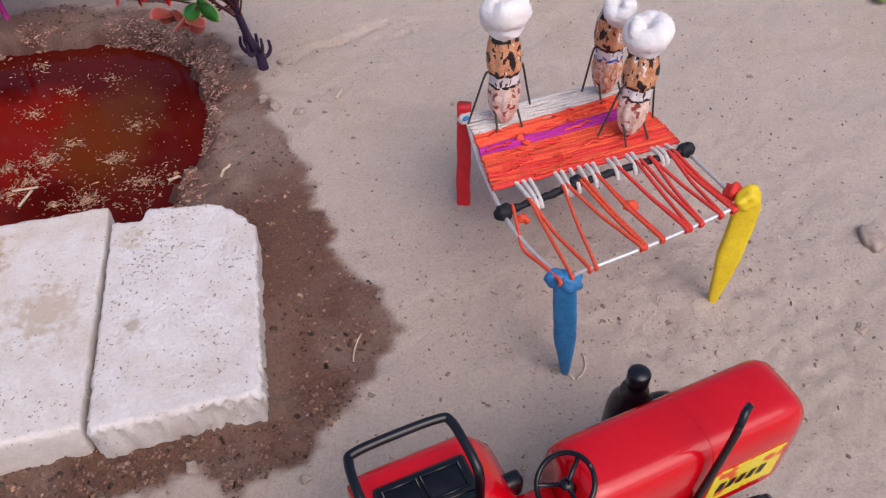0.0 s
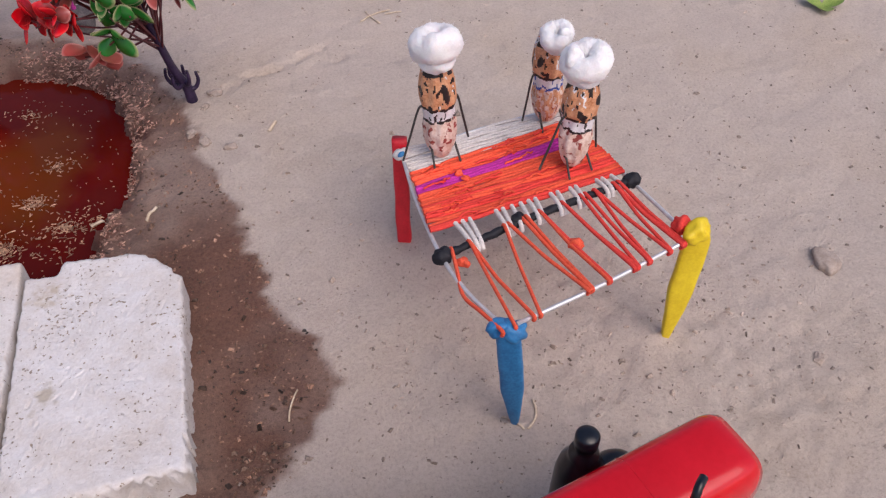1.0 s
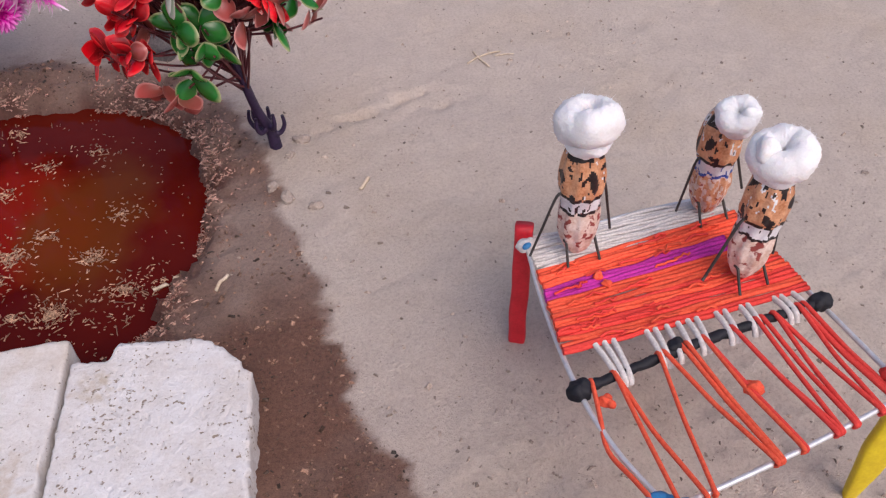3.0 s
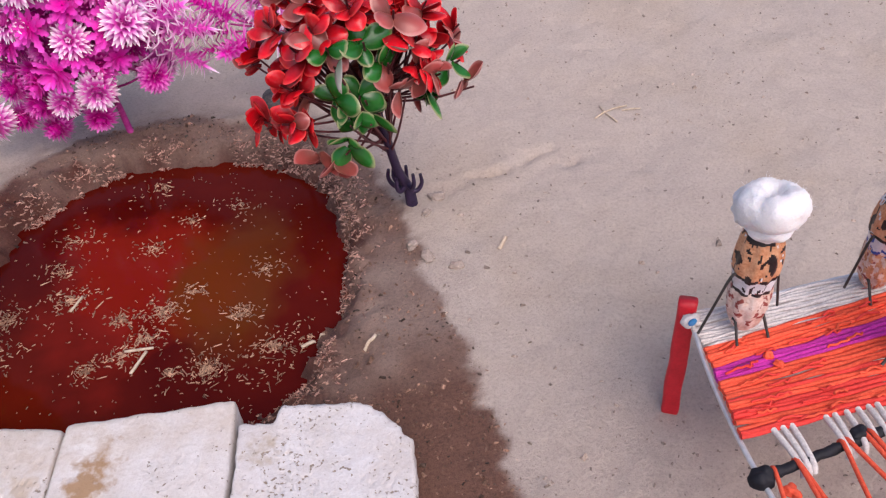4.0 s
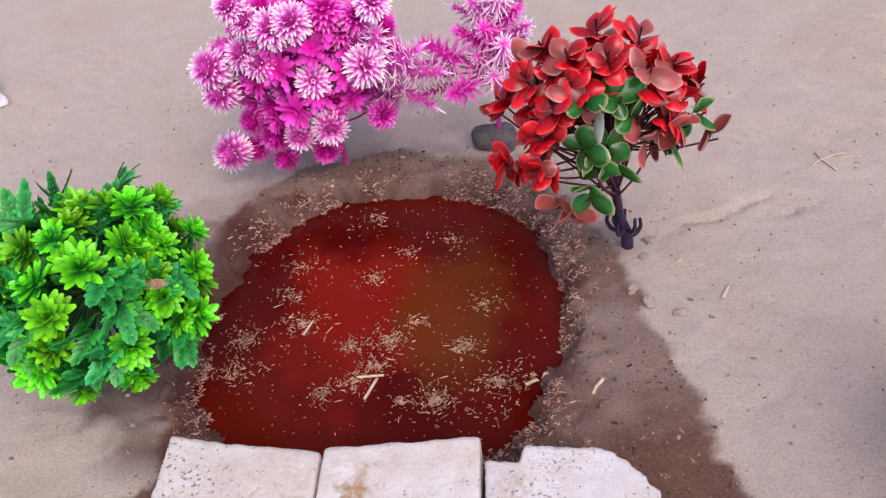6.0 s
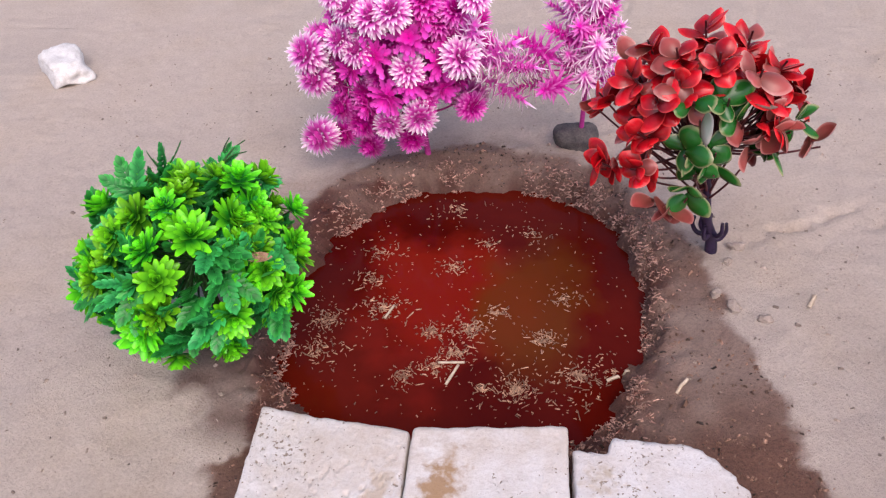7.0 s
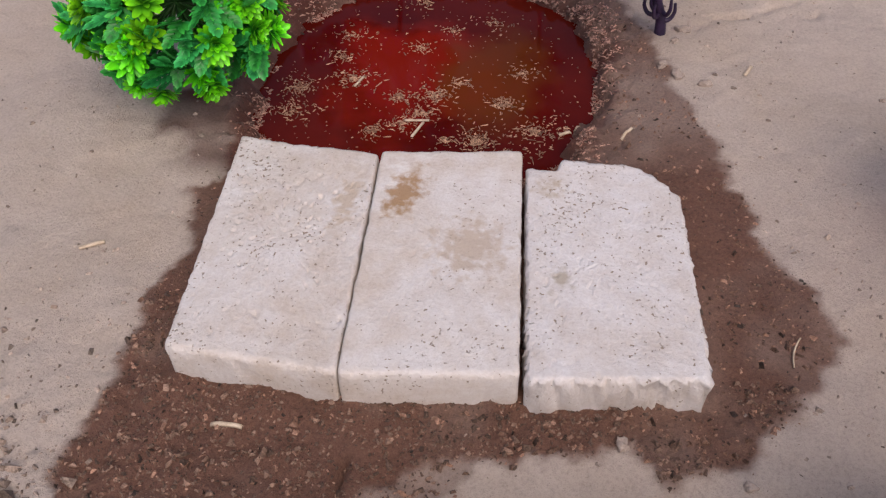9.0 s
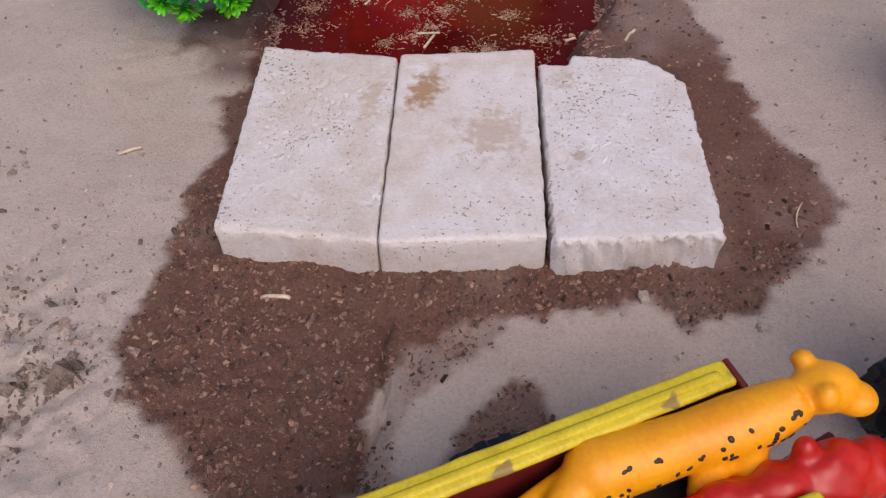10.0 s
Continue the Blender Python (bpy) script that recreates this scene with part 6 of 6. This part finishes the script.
# ---------- loose stones, leaf and straw ----------
def chunk(name, at, radii, seed, material, label, category, freq=70.0, rough=0.3, turn=0.0):
    bm = bmesh.new()
    bmesh.ops.create_icosphere(bm, subdivisions=4, radius=1.0)
    T = Matrix.Rotation(turn, 3, "Z")
    for v in bm.verts:
        s = v.co * 1.3 + Vector((seed * 3.1, 0, 0))
        k = 1 + rough * noise.noise(s) + 0.35 * rough * noise.noise(s * 3)
        p = v.co * k
        p = Vector((math.copysign(abs(p.x) ** 0.8, p.x) * radii[0], math.copysign(abs(p.y) ** 0.8, p.y) * radii[1], math.copysign(abs(p.z) ** 0.7, p.z) * radii[2]))
        v.co = T @ p + Vector(at)
    return tagged(mesh_object(name, bm, material), label, category)


def gz(x, y):
    return float(ground_z(x, y))


chunk("plaster_chunk", (-0.414, 0.322, gz(-0.414, 0.322) + 0.008), (0.029, 0.017, 0.011), 3, M["white_stone"], "broken white plaster chunk lying on the soil", "rubble", rough=0.5, turn=-0.75)
chunk("stone", (0.0180, 0.2545, gz(0.0180, 0.2545) + 0.005), (0.0150, 0.0110, 0.0090), 7, M["stone"], "rounded grey stone at the foot of pink flowers", "stone", rough=0.25)
chunk("stone", (0.4225, -0.0390, gz(0.4225, -0.039) + 0.0015), (0.0055, 0.0085, 0.0035), 9, M["clod"], "small brown clod of earth", "stone", rough=0.4)
for i, (x, y, r) in enumerate(((0.1160, 0.1570, 0.0040), (0.1110, 0.1440, 0.0026), (0.1120, 0.1085, 0.0040), (0.1270, 0.1010, 0.0036), (0.1040, 0.1180, 0.0030), (0.0890, -0.1370, 0.0030), (0.1340, -0.1460, 0.0022), (0.3900, -0.0950, 0.003))):
    chunk("clod", (x, y, gz(x, y) + r * 0.15), (r * 1.0, r * 0.75, r * 0.55), 20 + i, M["clod"], "small clod of pale dry earth", "clod", rough=0.8, turn=i)


def stick(name, a, b, wide, thick, material, label, bow=0.0, lift=0.0006, group="loose straws"):
    """A flat bit of straw lying on the ground or the water."""
    a, b = Vector((*a, 0)), Vector((*b, 0))
    d = (b - a).normalized()
    s = Vector((-d.y, d.x, 0))
    bm = bmesh.new()
    rings = []
    for i in range(7):
        k = i / 6
        p = a.lerp(b, k) + s * bow * 4 * k * (1 - k)
        wet_here = float(pond_r(np.array(p.x), np.array(p.y))) < 1.0
        p.z = (WATER_Z if wet_here else gz(p.x, p.y)) + lift
        w = wide * (0.5 if i in (0, 6) else 0.5 + 0.1 * noise.noise(p * 300))
        rings.append([bm.verts.new(p + s * x * w + Vector((0, 0, z * thick))) for x, z in ((-1, 0), (-0.6, 0.8), (0.6, 1), (1, 0))])
    for q, w in zip(rings, rings[1:]):
        for j in range(4):
            bm.faces.new((q[j], q[(j + 1) % 4], w[(j + 1) % 4], w[j]))
    bm.faces.new(rings[0][::-1])
    bm.faces.new(rings[-1])
    bmesh.ops.recalc_face_normals(bm, faces=bm.faces)
    return tagged(mesh_object(name, bm, material), label, "straw", group)


PALE = "pale dry straw lying on the soil"
stick("straw", (0.1545, -0.0905), (0.1585, -0.0750), 0.0008, 0.0006, M["straw_pale"], PALE, 0.0012)
stick("straw", (-0.0655, -0.1535), (-0.0525, -0.1535), 0.0019, 0.0012, M["straw_pale"], "short pale chip of straw on damp soil")
stick("straw", (-0.1620, -0.0750), (-0.1520, -0.0690), 0.0022, 0.0010, M["straw_pale"], "short pale chip of straw on dry soil")
stick("straw", (0.0500, 0.0620), (0.0610, 0.0690), 0.0018, 0.0010, M["straw_pale"], "pale chip of straw at the water's edge")
stick("straw", (0.0830, 0.0500), (0.0880, 0.0580), 0.0018, 0.0010, M["straw_pale"], "pale chip of straw on damp soil")
stick("straw", (0.1490, 0.1120), (0.1530, 0.1210), 0.0022, 0.0012, M["straw_pale"], PALE)
stick("straw", (0.2140, 0.2280), (0.2360, 0.2420), 0.0010, 0.0008, M["straw_pale"], PALE, 0.002)
stick("straw", (0.2190, 0.2420), (0.2270, 0.2230), 0.0010, 0.0008, M["straw_pale"], PALE, -0.001)
stick("straw", (0.2320, 0.2360), (0.2440, 0.2380), 0.0008, 0.0006, M["straw_pale"], PALE, 0.001)
stick("straw", (0.2525, -0.1085), (0.2580, -0.0950), 0.0012, 0.0006, M["straw_pale"], "curved pale straw beside the cot's blue leg", -0.0024)
stick("straw", (0.2430, -0.1010), (0.2510, -0.1085), 0.0012, 0.0006, M["straw_pale"], "curved pale straw beside the cot's blue leg", 0.001)
stick("straw", (-0.0310, 0.0480), (-0.0270, 0.0620), 0.0016, 0.0008, M["straw_pale"], "pale straw floating on the water")
stick("straw", (-0.0380, 0.0620), (-0.0240, 0.0640), 0.0014, 0.0008, M["straw_pale"], "pale straw floating on the water")
stick("straw", (-0.0750, 0.0900), (-0.0720, 0.1010), 0.0014, 0.0008, M["straw_pale"], "pale straw floating on the water")

# a small fallen leaf
L = Leaves()
lx, ly = 0.5440, 0.1960
for q, ln in ((0.2, 0.018), (2.4, 0.016), (4.4, 0.013)):
    L.leaf((lx, ly, gz(lx, ly) + 0.001), (math.cos(q), math.sin(q), 0.12), (0, 0, 1), ln, 0.012, 0.3, 0.3, "oval", 8)
tagged(new("fallen_leaf", L.mesh("fallen_leaf", M["leaf_live"])), "small crumpled yellow-green leaf fallen on dry soil", "leaf")


# ---------- straw crumbs, grit and crumbs of soil ----------
def scatter(name, label, material, spots, kind_of, seed):
    """Many small angular bits in one mesh. spots: (x, y, z, length, width, height)."""
    rng = np.random.RandomState(seed)
    V, F = [], []
    shape = np.array([(-1, -0.6, 0), (-0.7, 0.8, 0.1), (0.8, 0.9, 0), (1, -0.7, 0.15), (-0.4, -0.1, 1), (0.5, 0.1, 0.85)])
    quads = [(0, 3, 2, 1), (0, 1, 4), (1, 2, 5, 4), (2, 3, 5), (3, 0, 4, 5)]
    for x, y, z, a, b, c in spots:
        q = rng.uniform(0, 2 * math.pi)
        p = shape * (1 + rng.uniform(-0.25, 0.25, shape.shape)) * (a / 2, b / 2, c)
        tip = rng.uniform(-0.25, 0.25)
        px = p[:, 0] * math.cos(q) - p[:, 1] * math.sin(q) + x
        py = p[:, 0] * math.sin(q) + p[:, 1] * math.cos(q) + y
        o = len(V)
        V += list(zip(px, py, p[:, 2] + z - 0.15 * c + p[:, 0] * tip))
        F += [tuple(o + k for k in f) for f in quads]
    me = bpy.data.meshes.new(name)
    me.from_pydata(V, [], F)
    me.materials.append(material)
    return tagged(new(name, me), label, kind_of, kind="stuff")


rng = np.random.RandomState(77)


def on_ground(n, x0, x1, y0, y1):
    x, y = rng.uniform(x0, x1, n), rng.uniform(y0, y1, n)
    keep = pond_r(x, y) > 0.98
    keep &= ~((inside([(-0.106, 0.002), (0.034, 0.011), (0.11, -0.008), (0.122, -0.117), (-0.0940, -0.138)], x, y)) > 0)
    return x[keep], y[keep]


# floating crumbs gather in loose rafts
rafts = ((-0.046, 0.084, 0.008, 100), (-0.025, 0.089, 0.011, 170), (-0.029, 0.071, 0.009, 130), (-0.040, 0.060, 0.008, 80), (-0.054, 0.051, 0.009, 80), (0.006, 0.050, 0.014, 240), (0.015, 0.085, 0.009, 110), (-0.012, 0.103, 0.007, 60),
         (-0.043, 0.138, 0.008, 60), (-0.078, 0.099, 0.012, 160), (-0.091, 0.121, 0.009, 60), (-0.091, 0.145, 0.012, 70), (-0.027, 0.160, 0.009, 45), (-0.052, 0.192, 0.014, 60), (0.0, 0.174, 0.010, 45), (0.023, 0.119, 0.010, 60), (0.036, 0.064, 0.012, 130),
         (-0.013, 0.048, 0.005, 30), (0.049, 0.042, 0.014, 160), (0.055, 0.068, 0.010, 100), (-0.108, 0.085, 0.013, 150), (-0.105, 0.062, 0.014, 110))
spots = []
for cx, cy, r, n in rafts:
    d = np.abs(rng.normal(0, 0.6, n)) * r
    q = rng.uniform(0, 2 * math.pi, n)
    for x, y in zip(cx + d * np.cos(q) * 1.2, cy + d * np.sin(q)):
        a = rng.uniform(0.0008, 0.0030) if rng.rand() < 0.85 else rng.uniform(0.003, 0.006)
        spots.append((x, y, WATER_Z + 0.0003, a, rng.uniform(0.0004, 0.0009), 0.0005))
for x, y in zip(rng.uniform(-0.125, 0.065, 700), rng.uniform(0.01, 0.215, 700)):
    spots.append((x, y, WATER_Z + 0.0003, rng.uniform(0.0005, 0.0018), rng.uniform(0.0003, 0.0007), 0.0004))
spots = [s for s in spots if float(pond_r(np.array(s[0]), np.array(s[1]))) < 0.95]
scatter("floating_straw", "crumbs of pale straw and husk floating on muddy water", M["straw_wet"], spots, "straw crumbs", 1)

# crumbs stuck along the pond's bank
n = 7000
q, r = rng.uniform(0, 2 * math.pi, n), 1.0 + np.abs(rng.normal(0.0, 0.085, n))
bx, by = -0.028 + np.sign(np.cos(q)) * np.abs(np.cos(q)) ** 0.8 * 0.094 * r, 0.106 + np.sign(np.sin(q)) * np.abs(np.sin(q)) ** 0.8 * 0.107 * r
ok = (by > 0.005) & (pond_r(bx, by) > 0.97) & (vnoise(bx, by, 55, 60) + 0.8 * vnoise(bx, by, 150, 61) + 0.25 * (by > 0.17) > 0.05)
bx, by = bx[ok], by[ok]
scatter("bank_crumbs", "wet crumbs of straw, husk and soil along the bank", M["crumb_bank"],
        [(x, y, z, rng.uniform(0.0010, 0.0048), rng.uniform(0.0004, 0.0010), rng.uniform(0.0004, 0.0012)) for x, y, z in zip(bx, by, np.maximum(ground_z(bx, by), WATER_Z))], "crumbs", 2)

x, y = on_ground(40000, -0.16, 0.20, -0.28, 0.26)
w = damp(x, y)
ok = rng.rand(len(x)) < w * (0.55 + 0.45 * vnoise(x, y, 30, 40))
x, y = x[ok], y[ok]
scatter("damp_grit", "damp crumbs of soil and bits of straw on dark wet ground", M["crumb_wet"],
        [(a, b, c, s, s * rng.uniform(0.4, 0.9), s * rng.uniform(0.3, 0.6)) for a, b, c, s in zip(x, y, ground_z(x, y), rng.gamma(2.2, 0.00046, len(x)) + 0.0004)], "grit", 3)

x, y = on_ground(42000, -0.36, 0.56, -0.33, 0.40)
w = damp(x, y)
rough_patch = np.exp(-(((x + 0.16) / 0.07) ** 2 + ((y + 0.19) / 0.08) ** 2)) + 0.55 * np.exp(-(((x - 0.30) / 0.14) ** 2 + ((y + 0.08) / 0.09) ** 2))
ok = rng.rand(len(x)) < (1 - w) * np.clip(0.10 + 0.12 * vnoise(x, y, 12, 41) + 0.9 * rough_patch, 0, 1)
x, y = x[ok], y[ok]
scatter("dry_grit", "fine pale and dark grit strewn over dry soil", M["grit"],
        [(a, b, c, s, s * rng.uniform(0.4, 0.9), s * rng.uniform(0.3, 0.6)) for a, b, c, s in zip(x, y, ground_z(x, y), rng.gamma(2.0, 0.00048, len(x)) + 0.0004)], "grit", 4)

# lumps of loose soil: dry and broken up beside the slabs, wet in front of them
cx, cy = np.concatenate([rng.normal(-0.160, 0.025, 1100), rng.normal(-0.215, 0.03, 500)]), np.concatenate([rng.normal(-0.212, 0.022, 1100), rng.normal(-0.16, 0.04, 500)])
keep = vnoise(cx, cy, 45, 50) > -0.1
cx, cy = cx[keep], cy[keep]
scatter("soil_lumps", "broken dark lumps of loose dry soil", M["lump_dry"],
        [(a, b, c, s, s * rng.uniform(0.5, 0.95), s * rng.uniform(0.4, 0.75)) for a, b, c, s in zip(cx, cy, ground_z(cx, cy), rng.gamma(2.0, 0.00095, len(cx)) + 0.0005)], "soil lumps", 5)
cx, cy = rng.uniform(-0.13, 0.16, 11000), rng.uniform(-0.27, -0.10, 11000)
keep = (damp(cx, cy) > 0.5) & (inside([(-0.106, 0.002), (0.034, 0.011), (0.11, -0.008), (0.122, -0.117), (-0.0940, -0.138)], cx, cy) < 0.001) & (vnoise(cx, cy, 40, 51) > -0.45)
cx, cy = cx[keep], cy[keep]
scatter("wet_soil_lumps", "dark crumbly lumps of wet soil before the slabs", M["lump_wet"],
        [(a, b, c, s, s * rng.uniform(0.5, 0.95), s * rng.uniform(0.4, 0.75)) for a, b, c, s in zip(cx, cy, ground_z(cx, cy), rng.gamma(1.7, 0.00054, len(cx)) + 0.0005)], "soil lumps", 6)
